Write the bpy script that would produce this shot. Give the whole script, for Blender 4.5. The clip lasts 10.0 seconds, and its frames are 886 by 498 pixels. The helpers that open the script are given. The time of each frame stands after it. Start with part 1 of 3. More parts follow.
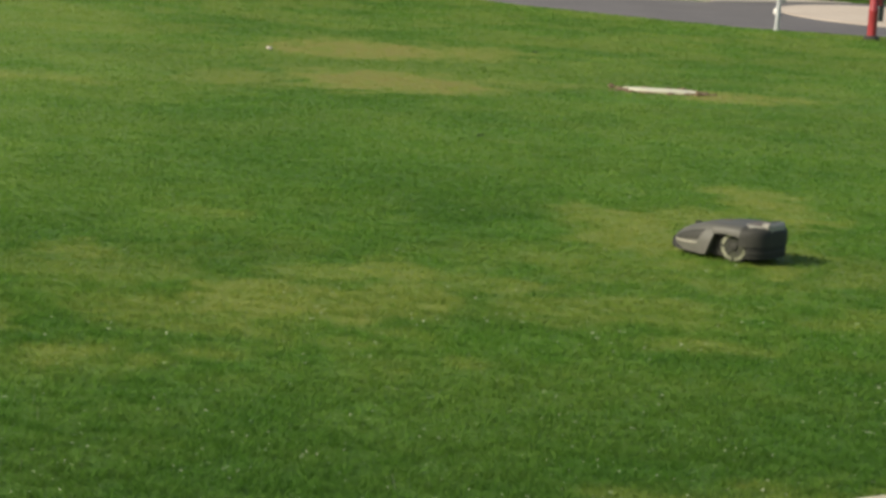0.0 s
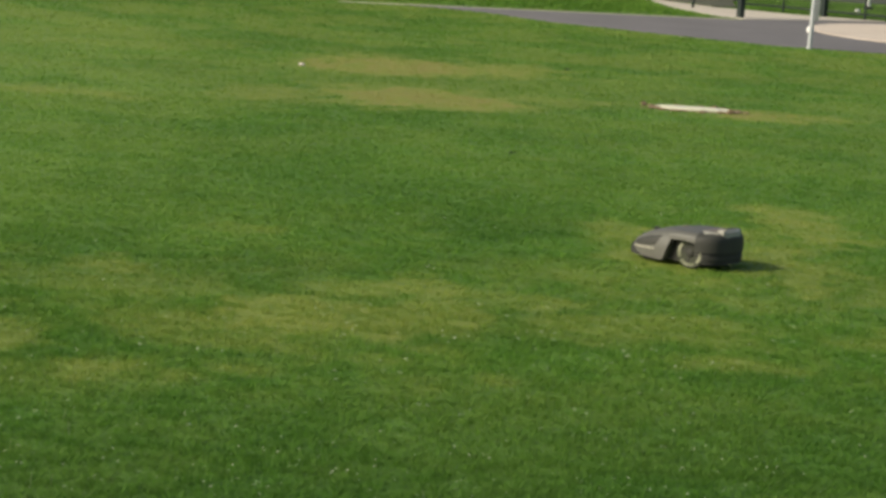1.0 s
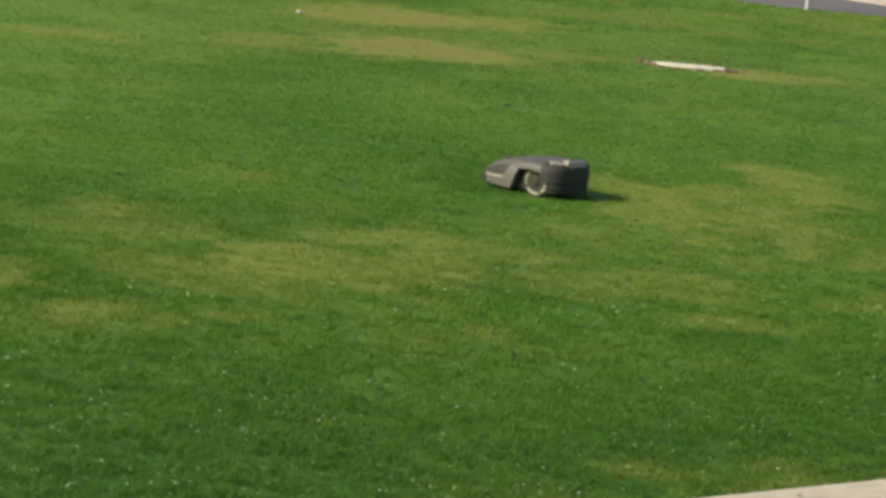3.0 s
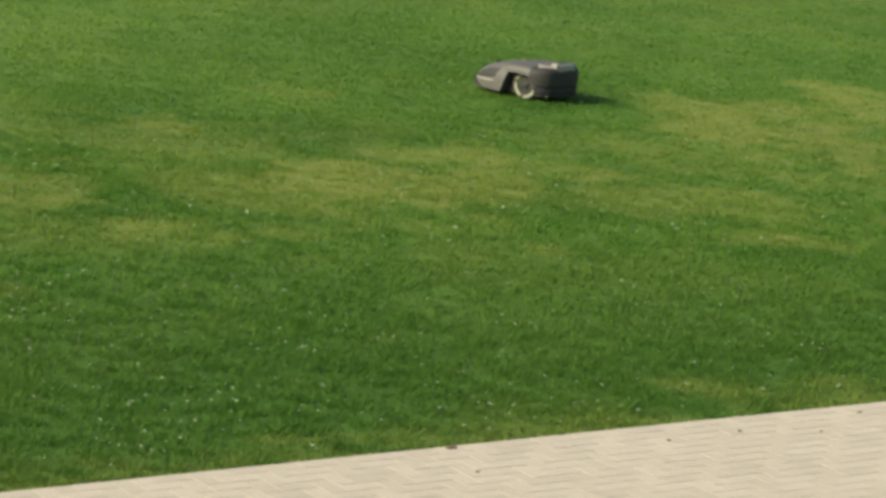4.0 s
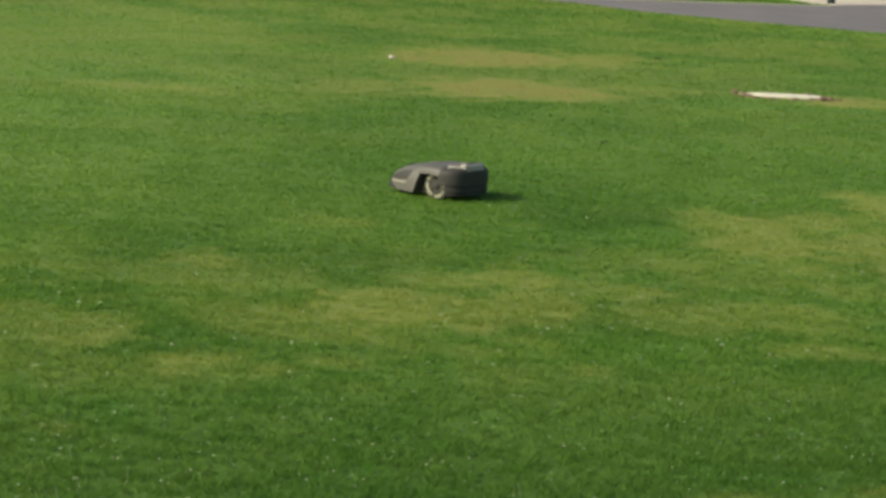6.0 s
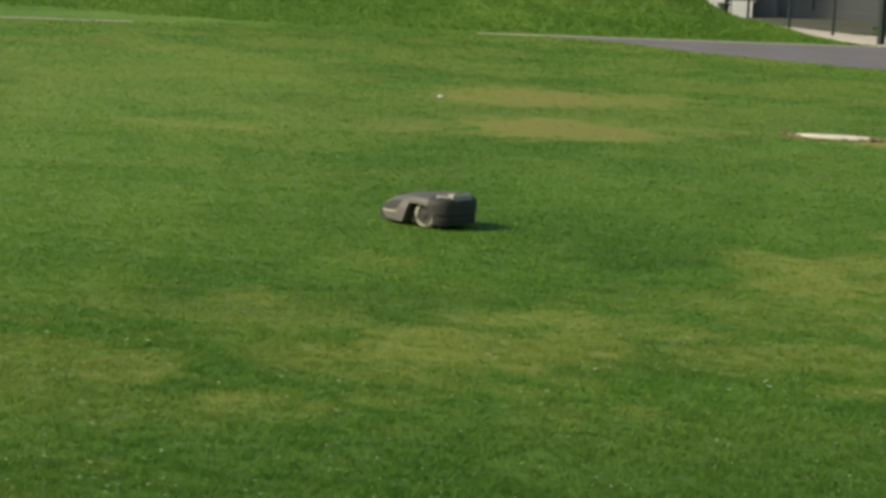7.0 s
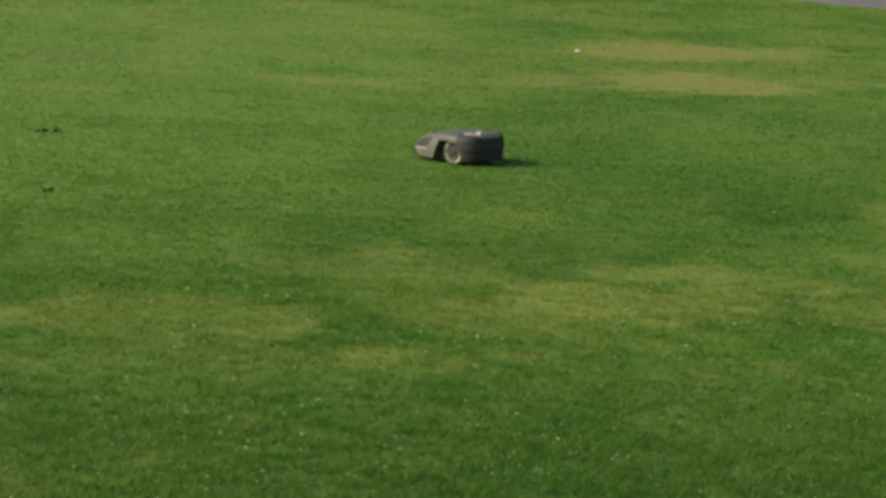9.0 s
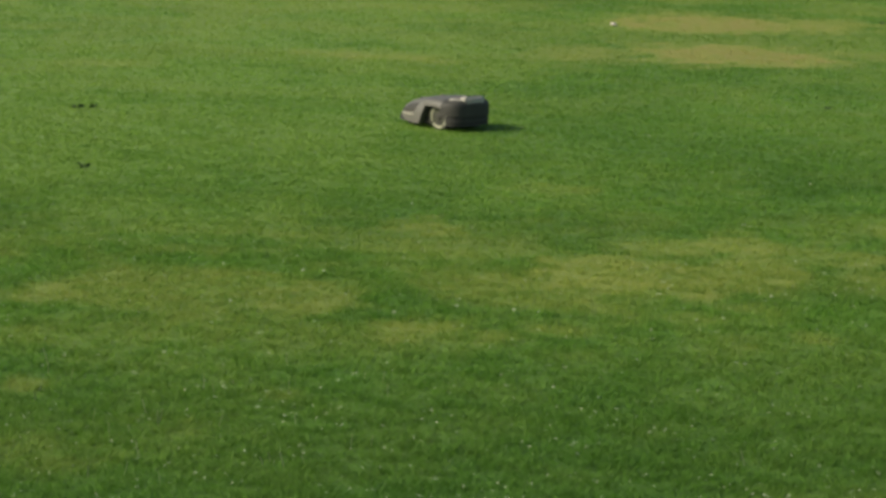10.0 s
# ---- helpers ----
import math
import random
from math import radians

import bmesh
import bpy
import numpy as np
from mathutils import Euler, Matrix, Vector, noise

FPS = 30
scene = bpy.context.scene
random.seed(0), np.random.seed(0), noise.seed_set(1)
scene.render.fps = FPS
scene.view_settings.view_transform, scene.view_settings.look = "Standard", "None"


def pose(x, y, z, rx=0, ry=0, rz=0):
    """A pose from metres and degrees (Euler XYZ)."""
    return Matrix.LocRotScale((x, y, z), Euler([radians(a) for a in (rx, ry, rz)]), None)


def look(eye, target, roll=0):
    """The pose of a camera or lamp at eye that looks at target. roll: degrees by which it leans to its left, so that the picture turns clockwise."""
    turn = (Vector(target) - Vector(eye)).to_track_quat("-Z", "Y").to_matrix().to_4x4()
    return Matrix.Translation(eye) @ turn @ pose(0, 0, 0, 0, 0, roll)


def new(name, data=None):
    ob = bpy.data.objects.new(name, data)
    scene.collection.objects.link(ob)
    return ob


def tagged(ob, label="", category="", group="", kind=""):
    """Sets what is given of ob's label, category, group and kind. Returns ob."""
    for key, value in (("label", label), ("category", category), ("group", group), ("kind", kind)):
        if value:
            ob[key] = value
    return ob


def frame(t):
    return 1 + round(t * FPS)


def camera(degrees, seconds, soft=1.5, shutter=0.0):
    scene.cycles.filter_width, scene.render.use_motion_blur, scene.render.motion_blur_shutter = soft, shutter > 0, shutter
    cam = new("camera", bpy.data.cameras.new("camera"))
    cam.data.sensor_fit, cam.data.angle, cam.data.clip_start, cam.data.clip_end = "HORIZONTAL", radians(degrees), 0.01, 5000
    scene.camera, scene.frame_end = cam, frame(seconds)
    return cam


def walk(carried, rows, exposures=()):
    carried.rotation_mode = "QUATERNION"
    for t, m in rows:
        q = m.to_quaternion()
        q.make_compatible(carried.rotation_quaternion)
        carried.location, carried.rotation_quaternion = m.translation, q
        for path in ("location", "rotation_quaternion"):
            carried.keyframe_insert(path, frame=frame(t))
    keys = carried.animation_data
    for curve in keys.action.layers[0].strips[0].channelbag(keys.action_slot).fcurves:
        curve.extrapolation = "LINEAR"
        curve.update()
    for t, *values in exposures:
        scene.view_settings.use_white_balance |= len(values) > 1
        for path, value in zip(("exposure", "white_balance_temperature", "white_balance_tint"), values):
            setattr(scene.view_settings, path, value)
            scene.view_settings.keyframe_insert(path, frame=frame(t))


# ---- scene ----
# the camera and its walk: a hand-held long lens, three metres over the lawn
cam = camera(18.2, 10.0, soft=3.3, shutter=0.4)
EYE = (0.0, 0.0, 3.0)
CAMERA_TURNS = [
(0.0, 80.919, -3.365, -3.769),
    (0.2, 81.035, -3.435, -3.722),
    (0.5, 81.208, -3.574, -3.469),
    (0.8, 81.293, -3.558, -3.259),
    (1.0, 81.228, -3.553, -3.079),
    (1.2, 81.117, -3.434, -2.957),
    (1.5, 80.903, -3.300, -2.859),
    (1.7, 80.791, -3.128, -2.806),
    (2.0, 80.748, -2.985, -2.829),
    (2.2, 80.802, -3.194, -2.863),
    (3.3, 79.705, -5.552, -2.738),
    (3.5, 79.303, -5.426, -2.300),
    (3.7, 78.950, -5.127, -2.049),
    (4.0, 78.406, -4.638, -1.837),
    (4.2, 78.191, -4.276, -1.766),
    (4.5, 78.340, -3.959, -1.820),
    (4.8, 78.864, -3.697, -1.826),
    (5.0, 79.285, -3.475, -1.701),
    (5.2, 79.716, -3.187, -1.592),
    (5.5, 80.285, -2.704, -1.517),
    (5.7, 80.603, -2.600, -1.430),
    (6.8, 81.561, -2.721, -0.564),
    (7.0, 81.723, -2.711, -0.273),
    (7.2, 81.823, -2.675, -0.002),
    (7.5, 81.896, -2.462, 0.350),
    (7.8, 81.836, -2.280, 0.688),
    (8.0, 81.727, -2.198, 0.988),
    (8.2, 81.618, -2.085, 1.316),
    (8.5, 81.297, -2.104, 1.836),
    (8.8, 80.906, -2.062, 2.267),
    (9.0, 80.686, -2.015, 2.517),
    (9.2, 80.500, -1.989, 2.779),
    (9.5, 80.361, -1.916, 3.077),
    (9.8, 80.222, -1.761, 3.170),
    (10.0, 80.121, -1.656, 3.216),
]
walk(cam, [(t, pose(*EYE, rx, ry, rz)) for t, rx, ry, rz in CAMERA_TURNS], exposures=[(0.0, 0.02), (2.0, 0.00), (3.5, 0.14), (4.5, 0.24), (5.5, 0.16), (7.0, -0.02), (7.5, -0.32), (8.0, -0.14), (9.0, -0.04), (10.0, 0.10)])

# ---- light ----
SUN_AZIMUTH, SUN_HEIGHT = radians(250), radians(35)
world = bpy.data.worlds.new("world")
scene.world = world
world.use_nodes = True
sky = world.node_tree.nodes.new("ShaderNodeTexSky")
sky.sky_type, sky.sun_disc = "NISHITA", False
sky.sun_elevation, sky.sun_rotation = SUN_HEIGHT, SUN_AZIMUTH
sky.dust_density = 3.0
world.node_tree.links.new(sky.outputs[0], world.node_tree.nodes["Background"].inputs[0])
world.node_tree.nodes["Background"].inputs[1].default_value = 0.13
sun = new("sun", bpy.data.lights.new("sun", "SUN"))
sun.data.energy, sun.data.angle, sun.data.color = 4.1, radians(7.0), (1.0, 0.92, 0.76)
toward = Vector((math.sin(SUN_AZIMUTH) * math.cos(SUN_HEIGHT), math.cos(SUN_AZIMUTH) * math.cos(SUN_HEIGHT), math.sin(SUN_HEIGHT)))
sun.matrix_world = look(toward * 60, (0, 0, 0))


# ---- materials ----
def material(name, rough=0.6, metal=0.0):
    m = bpy.data.materials.new(name)
    m.use_nodes = True
    b = m.node_tree.nodes["Principled BSDF"]
    b.inputs["Roughness"].default_value, b.inputs["Metallic"].default_value = rough, metal
    return m, m.node_tree, b


def node(tree, kind, **sockets):
    n = tree.nodes.new(kind)
    for k, v in sockets.items():
        key = k.replace("_", " ")
        if key in n.inputs:
            n.inputs[key].default_value = v
    return n


def noise_node(tree, scale, detail=4.0, rough=0.55, coords=None):
    n = node(tree, "ShaderNodeTexNoise", Scale=scale, Detail=detail, Roughness=rough)
    if coords is None:
        coords = tree.nodes.new("ShaderNodeNewGeometry").outputs["Position"]
    tree.links.new(coords, n.inputs["Vector"])
    return n


def ramp(tree, source, stops):
    r = tree.nodes.new("ShaderNodeValToRGB")
    e = r.color_ramp.elements
    while len(e) < len(stops):
        e.new(0.5)
    for el, (at, col) in zip(e, stops):
        el.position, el.color = at, (*col, 1.0)
    tree.links.new(source, r.inputs[0])
    return r.outputs[0]


def mix(tree, fac, a, b, mode="MIX"):
    m = tree.nodes.new("ShaderNodeMix")
    m.data_type, m.blend_type = "RGBA", mode
    for sock, v in ((m.inputs[0], fac), (m.inputs[6], a), (m.inputs[7], b)):
        if isinstance(v, bpy.types.NodeSocket):
            tree.links.new(v, sock)
        elif isinstance(v, (int, float)):
            sock.default_value = v
        else:
            sock.default_value = (*v, 1.0)
    return m.outputs[2]


def bumped(tree, bsdf, source, strength, distance):
    b = node(tree, "ShaderNodeBump", Strength=strength, Distance=distance)
    tree.links.new(source, b.inputs["Height"])
    tree.links.new(b.outputs[0], bsdf.inputs["Normal"])


def worn(name, base, dark, rough=0.6, metal=0.0, scale=9.0, fine=140.0, bump=0.002, spread=0.0, coords_object=True):
    """A surface with large stains and a fine grain; spread: how much pieces differ."""
    m, tree, bsdf = material(name, rough, metal)
    c = tree.nodes.new("ShaderNodeTexCoord").outputs["Object"] if coords_object else None
    big, small = noise_node(tree, scale, 5.0, 0.6, c), noise_node(tree, fine, 3.0, 0.6, c)
    col = mix(tree, ramp(tree, big.outputs[0], [(0.35, (0, 0, 0)), (0.68, (1, 1, 1))]), base, dark)
    col = mix(tree, 0.35, col, ramp(tree, small.outputs[0], [(0.3, (0.25, 0.25, 0.25)), (0.7, (0.8, 0.8, 0.8))]), "OVERLAY")
    if spread:
        rnd = tree.nodes.new("ShaderNodeObjectInfo").outputs["Random"]
        isl = tree.nodes.new("ShaderNodeNewGeometry").outputs["Random Per Island"]
        add = tree.nodes.new("ShaderNodeMath")
        add.operation = "ADD"
        tree.links.new(rnd, add.inputs[0]), tree.links.new(isl, add.inputs[1])
        half = tree.nodes.new("ShaderNodeMath")
        half.operation = "FRACT"
        tree.links.new(add.outputs[0], half.inputs[0])
        lo, hi = 0.5 - spread, 0.5 + spread
        col = mix(tree, 1.0, col, ramp(tree, half.outputs[0], [(0.0, (lo, lo, lo)), (1.0, (hi, hi, hi))]), "OVERLAY")
    tree.links.new(col, bsdf.inputs["Base Color"])
    bumped(tree, bsdf, small.outputs[0], 0.5, bump)
    return m


def grass_material(name, blade):
    """Lawn green that turns to straw where the mesh says dry; blades differ one by one."""
    m, tree, bsdf = material(name, 0.6)
    bsdf.inputs["Specular IOR Level"].default_value = 0.25
    dry = tree.nodes.new("ShaderNodeAttribute")
    dry.attribute_name = "dry"
    big, mid, fine = noise_node(tree, 0.55, 4.0), noise_node(tree, 3.0, 5.0, 0.7), noise_node(tree, 55.0, 3.0, 0.7)
    green = ramp(tree, big.outputs[0], [(0.34, (0.083, 0.200, 0.019)), (0.52, (0.097, 0.224, 0.022)), (0.68, (0.112, 0.240, 0.027))])
    green = mix(tree, ramp(tree, mid.outputs[0], [(0.40, (0, 0, 0)), (0.64, (0.80, 0.80, 0.80))]), green, (0.140, 0.250, 0.033))
    pale = tree.nodes.new("ShaderNodeAttribute")
    pale.attribute_name = "pale"
    green = mix(tree, pale.outputs["Fac"], green, (0.162, 0.288, 0.041))
    lush = tree.nodes.new("ShaderNodeAttribute")
    lush.attribute_name = "lush"
    green = mix(tree, lush.outputs["Fac"], green, mix(tree, mid.outputs[0], (0.054, 0.146, 0.013), (0.092, 0.205, 0.023)))
    clump = noise_node(tree, 21.0, 3.0, 0.65)
    green = mix(tree, 0.8, green, ramp(tree, clump.outputs[0], [(0.36, (0.30, 0.31, 0.32)), (0.50, (0.50, 0.50, 0.50)), (0.66, (0.64, 0.63, 0.60))]), "OVERLAY")
    straw = mix(tree, mid.outputs[0], (0.225, 0.300, 0.044), (0.318, 0.326, 0.070))
    bald = tree.nodes.new("ShaderNodeMath")
    bald.operation, bald.use_clamp = "SUBTRACT", True
    bald.inputs[1].default_value = 1.0
    tree.links.new(dry.outputs["Fac"], bald.inputs[0])
    straw = mix(tree, bald.outputs[0], straw, (0.300, 0.235, 0.085))
    amount = tree.nodes.new("ShaderNodeMath")
    amount.operation, amount.use_clamp = "MULTIPLY", True
    tree.links.new(dry.outputs["Fac"], amount.inputs[0])
    tree.links.new(ramp(tree, fine.outputs[0], [(0.30, (0.35, 0.35, 0.35)), (0.60, (1, 1, 1))]), amount.inputs[1])
    if blade:
        isl = tree.nodes.new("ShaderNodeNewGeometry").outputs["Random Per Island"]
        col = mix(tree, amount.outputs[0], green, straw)
        col = mix(tree, 1.0, col, ramp(tree, isl, [(0.0, (0.46, 0.46, 0.46)), (0.85, (0.56, 0.56, 0.56)), (0.97, (0.66, 0.64, 0.60)), (1.0, (0.80, 0.78, 0.72))]), "OVERLAY")
        tree.links.new(col, bsdf.inputs["Base Color"])
        leaf = tree.nodes.new("ShaderNodeBsdfTranslucent")
        tree.links.new(col, leaf.inputs[0])
        both = node(tree, "ShaderNodeMixShader", Fac=0.42)
        tree.links.new(bsdf.outputs[0], both.inputs[1]), tree.links.new(leaf.outputs[0], both.inputs[2])
        tree.links.new(both.outputs[0], tree.nodes["Material Output"].inputs[0])
    else:
        col = mix(tree, amount.outputs[0], green, straw)
        col = mix(tree, 0.8, col, ramp(tree, fine.outputs[0], [(0.30, (0.26, 0.25, 0.23)), (0.65, (0.50, 0.48, 0.46))]), "OVERLAY")
        tree.links.new(col, bsdf.inputs["Base Color"])
        bumped(tree, bsdf, fine.outputs[0], 0.8, 0.02)
    return m


GRASS, BLADES = grass_material("lawn", False), grass_material("grass_blades", True)
ASPHALT = worn("asphalt", (0.120, 0.114, 0.112), (0.146, 0.138, 0.134), 0.9, scale=0.8, fine=60, bump=0.004, coords_object=False)
CONCRETE = worn("concrete", (0.52, 0.47, 0.38), (0.42, 0.38, 0.31), 0.85, scale=1.2, fine=70, coords_object=False)
SAND = worn("tan_surface", (0.54, 0.465, 0.375), (0.49, 0.415, 0.33), 0.9, scale=1.0, fine=60, coords_object=False)
PAVER = worn("paver", (0.485, 0.430, 0.318), (0.45, 0.398, 0.29), 0.85, scale=5, fine=120, spread=0.025, coords_object=False)
JOINT = worn("joint_sand", (0.33, 0.29, 0.21), (0.28, 0.245, 0.175), 0.95, coords_object=False)
SLAB = worn("pale_slab", (0.66, 0.65, 0.47), (0.50, 0.49, 0.34), 0.85, scale=4)
SOIL = worn("bare_soil", (0.20, 0.145, 0.08), (0.13, 0.09, 0.05), 0.95, scale=6, fine=60)
MULCH = worn("mulch", (0.058, 0.064, 0.042), (0.085, 0.088, 0.058), 0.95, scale=3, fine=40)
SHELL = worn("grey_shell", (0.096, 0.094, 0.074), (0.082, 0.080, 0.062), 0.55, scale=7, bump=0.0004)
DARK = worn("dark_grey_plastic", (0.040, 0.040, 0.032), (0.050, 0.049, 0.040), 0.6, scale=8, bump=0.0006)
BLACK = worn("black_plastic", (0.027, 0.027, 0.022), (0.036, 0.036, 0.029), 0.6, scale=10, bump=0.0008)
RUBBER = worn("rubber", (0.022, 0.022, 0.020), (0.05, 0.055, 0.03), 0.85, scale=18, bump=0.002)
RIM = worn("pale_rim", (0.36, 0.36, 0.25), (0.10, 0.11, 0.06), 0.5, scale=14, bump=0.0004)
TRIM = worn("brown_trim", (0.130, 0.108, 0.080), (0.105, 0.088, 0.066), 0.55, scale=12)
LIP = worn("light_grey_lip", (0.32, 0.305, 0.235), (0.25, 0.24, 0.185), 0.45, scale=12)
STEEL = worn("galvanised_steel", (0.44, 0.45, 0.45), (0.38, 0.39, 0.39), 0.75, 0.0, scale=6)
DULL = worn("dull_steel", (0.26, 0.27, 0.265), (0.22, 0.23, 0.22), 0.7, scale=6)
RED = worn("red_paint", (0.33, 0.032, 0.038), (0.26, 0.028, 0.032), 0.5, scale=7)
FENCE = worn("dark_green_steel", (0.014, 0.024, 0.019), (0.022, 0.030, 0.025), 0.9, scale=5)
RENDER = worn("white_render", (0.78, 0.77, 0.70), (0.68, 0.67, 0.60), 0.9, scale=2)
FACADE = worn("dark_cladding", (0.128, 0.134, 0.116), (0.150, 0.154, 0.136), 0.7, scale=0.7)
BROWN = worn("brown_cladding", (0.20, 0.175, 0.15), (0.17, 0.15, 0.13), 0.7, scale=1)
LEAF = worn("weed_leaf", (0.022, 0.055, 0.010), (0.035, 0.075, 0.014), 0.6, scale=20)
STALK = worn("pale_stalk", (0.42, 0.44, 0.22), (0.34, 0.36, 0.16), 0.7, scale=20)
for dull in (DARK, BLACK):
    dull.node_tree.nodes["Principled BSDF"].inputs["Specular IOR Level"].default_value = 0.22
WHITE = worn("white_petal", (0.62, 0.68, 0.48), (0.5, 0.56, 0.36), 0.7)


# ---- building blocks ----
def part(name, bm, mat, parent=None, label=""):
    me = bpy.data.meshes.new(name)
    bm.normal_update()
    bm.to_mesh(me)
    bm.free()
    me.materials.append(mat)
    ob = new(name, me)
    if parent:
        ob.parent = parent
    return tagged(ob, label)


def thing(name, label, category, at=None, group="", kind=""):
    ob = new(name)
    if at is not None:
        ob.matrix_world = at
    return tagged(ob, label, category, group, kind)


def shade(bm, flag=True):
    for f in bm.faces:
        f.smooth = flag
    for e in bm.edges:
        if len(e.link_faces) == 2 and e.calc_face_angle(0.0) > radians(38):
            e.smooth = False
    return bm


def box(x0, x1, y0, y1, z0, z1, bevel=0.0, bm=None):
    bm = bm or bmesh.new()
    vs = [bm.verts.new((x, y, z)) for z in (z0, z1) for y in (y0, y1) for x in (x0, x1)]
    fs = [bm.faces.new([vs[i] for i in q]) for q in ((0, 2, 3, 1), (4, 5, 7, 6), (0, 1, 5, 4), (2, 6, 7, 3), (0, 4, 6, 2), (1, 3, 7, 5))]
    if bevel:
        es = list({e for f in fs for e in f.edges})
        bmesh.ops.bevel(bm, geom=es, offset=bevel, segments=2, affect="EDGES", profile=0.6)
    return bm


def lathe(profile, segs=28, axis="z", bm=None, shift=(0, 0, 0)):
    """Turn (radius, height) pairs round an axis."""
    bm = bm or bmesh.new()
    rings = []
    for r, h in profile:
        ring = []
        for i in range(segs):
            a = 2 * math.pi * i / segs
            c, s = r * math.cos(a), r * math.sin(a)
            p = (c, s, h) if axis == "z" else (c, h, s)
            ring.append(bm.verts.new([p[k] + shift[k] for k in range(3)]))
        rings.append(ring)
    for a, b in zip(rings, rings[1:]):
        for i in range(segs):
            j = (i + 1) % segs
            bm.faces.new((a[i], a[j], b[j], b[i]))
    for ring in (rings[0], rings[-1]):
        bm.faces.new(ring)
    bmesh.ops.recalc_face_normals(bm, faces=bm.faces)
    return bm


def section(x, hw, zt, zb, power=2.6, n=18):
    """A cross-section: a rounded roof over straight lower sides."""
    pts = []
    for i in range(n + 1):
        a = math.pi * i / n
        c, s = math.cos(a), math.sin(a)
        y = hw * math.copysign(abs(c) ** (2 / power), c)
        pts.append((x, y, zb + (zt - zb) * abs(s) ** (2 / power)))
    return pts


def loft(sections, bm=None):
    bm = bm or bmesh.new()
    rings = [[bm.verts.new(p) for p in s] for s in sections]
    n = len(rings[0])
    for a, b in zip(rings, rings[1:]):
        for i in range(n):
            j = (i + 1) % n
            bm.faces.new((a[i], a[j], b[j], b[i]))
    bm.faces.new(rings[0]), bm.faces.new(rings[-1])
    bmesh.ops.recalc_face_normals(bm, faces=bm.faces)
    return shade(bm)


def plate(outline, z0, z1, bm=None):
    """A flat slab with any outline."""
    bm = bm or bmesh.new()
    lo = [bm.verts.new((x, y, z0)) for x, y in outline]
    hi = [bm.verts.new((x, y, z1)) for x, y in outline]
    bm.faces.new(hi), bm.faces.new(lo[::-1])
    n = len(lo)
    for i in range(n):
        bm.faces.new((lo[i], lo[(i + 1) % n], hi[(i + 1) % n], hi[i]))
    bmesh.ops.recalc_face_normals(bm, faces=bm.faces)
    return bm


# ---- the lawn: plan, relief and dry patches ----
def kerb_y(x):
    return 45.05 + 0.19 * x


PATIO_A, PATIO_B = np.array((-1.09, 9.64)), np.array((2.57, 11.91))
PATIO_DIR = (PATIO_B - PATIO_A) / np.linalg.norm(PATIO_B - PATIO_A)
PATIO_IN = np.array((PATIO_DIR[1], -PATIO_DIR[0]))
ROAD_X = np.array((2.0, 2.8, 3.4, 4.2, 5.2, 6.4, 7.6, 9.2, 12.0, 30.0))
ROAD_Y = np.array((45.42, 45.1, 44.6, 43.45, 42.65, 41.75, 41.0, 40.75, 40.6, 40.5))


ROAD = [(float(a), float(b)) for a, b in zip(ROAD_X, ROAD_Y)] + [(30.0, 52.0), (10.6, 48.36), (9.1, 47.62), (7.9, 46.98), (7.76, kerb_y(7.76)), (2.0, kerb_y(2.0))]
FOOTPATH = [(7.5, 47.1), (7.89, 46.81), (9.11, 47.5), (10.12, 48.09), (10.6, 48.28), (10.64, 48.45), (9.28, 48.75), (8.24, 49.45), (7.74, 49.6), (6.67, 51.3), (6.2, 51.8), (6.0, 51.6), (6.5, 50.2)]

BED = [(6.1, 51.95), (6.75, 51.4), (7.75, 49.8), (8.2, 49.9), (8.4, 51.6), (9.0, 53.2), (9.2, 53.95), (6.0, 53.95)]


def within(outline, x, y):
    """Which of the points lie inside an outline."""
    odd = np.zeros(np.shape(x), bool)
    for (x0, y0), (x1, y1) in zip(outline, outline[1:] + outline[:1]):
        if y0 != y1:
            odd ^= ((y0 > y) != (y1 > y)) & (x < (x1 - x0) * (y - y0) / (y1 - y0) + x0)
    return odd


def ease(v):
    v = np.clip(v, 0, 1)
    return v * v * (3 - 2 * v)


def hashed(i, j, seed):
    h = (i.astype(np.int64) * 374761393 + j.astype(np.int64) * 668265263 + seed * 974711) & 0x7FFFFFFF
    h = ((h ^ (h >> 13)) * 1274126177) & 0x7FFFFFFF
    return ((h ^ (h >> 16)) & 0xFFFF) / 65535.0


def smooth_noise(x, y, size, seed=0):
    u, v = x / size, y / size
    i, j = np.floor(u), np.floor(v)
    a, b = ease(u - i), ease(v - j)
    return (hashed(i, j, seed) * (1 - a) * (1 - b) + hashed(i + 1, j, seed) * a * (1 - b)
            + hashed(i, j + 1, seed) * (1 - a) * b + hashed(i + 1, j + 1, seed) * a * b)


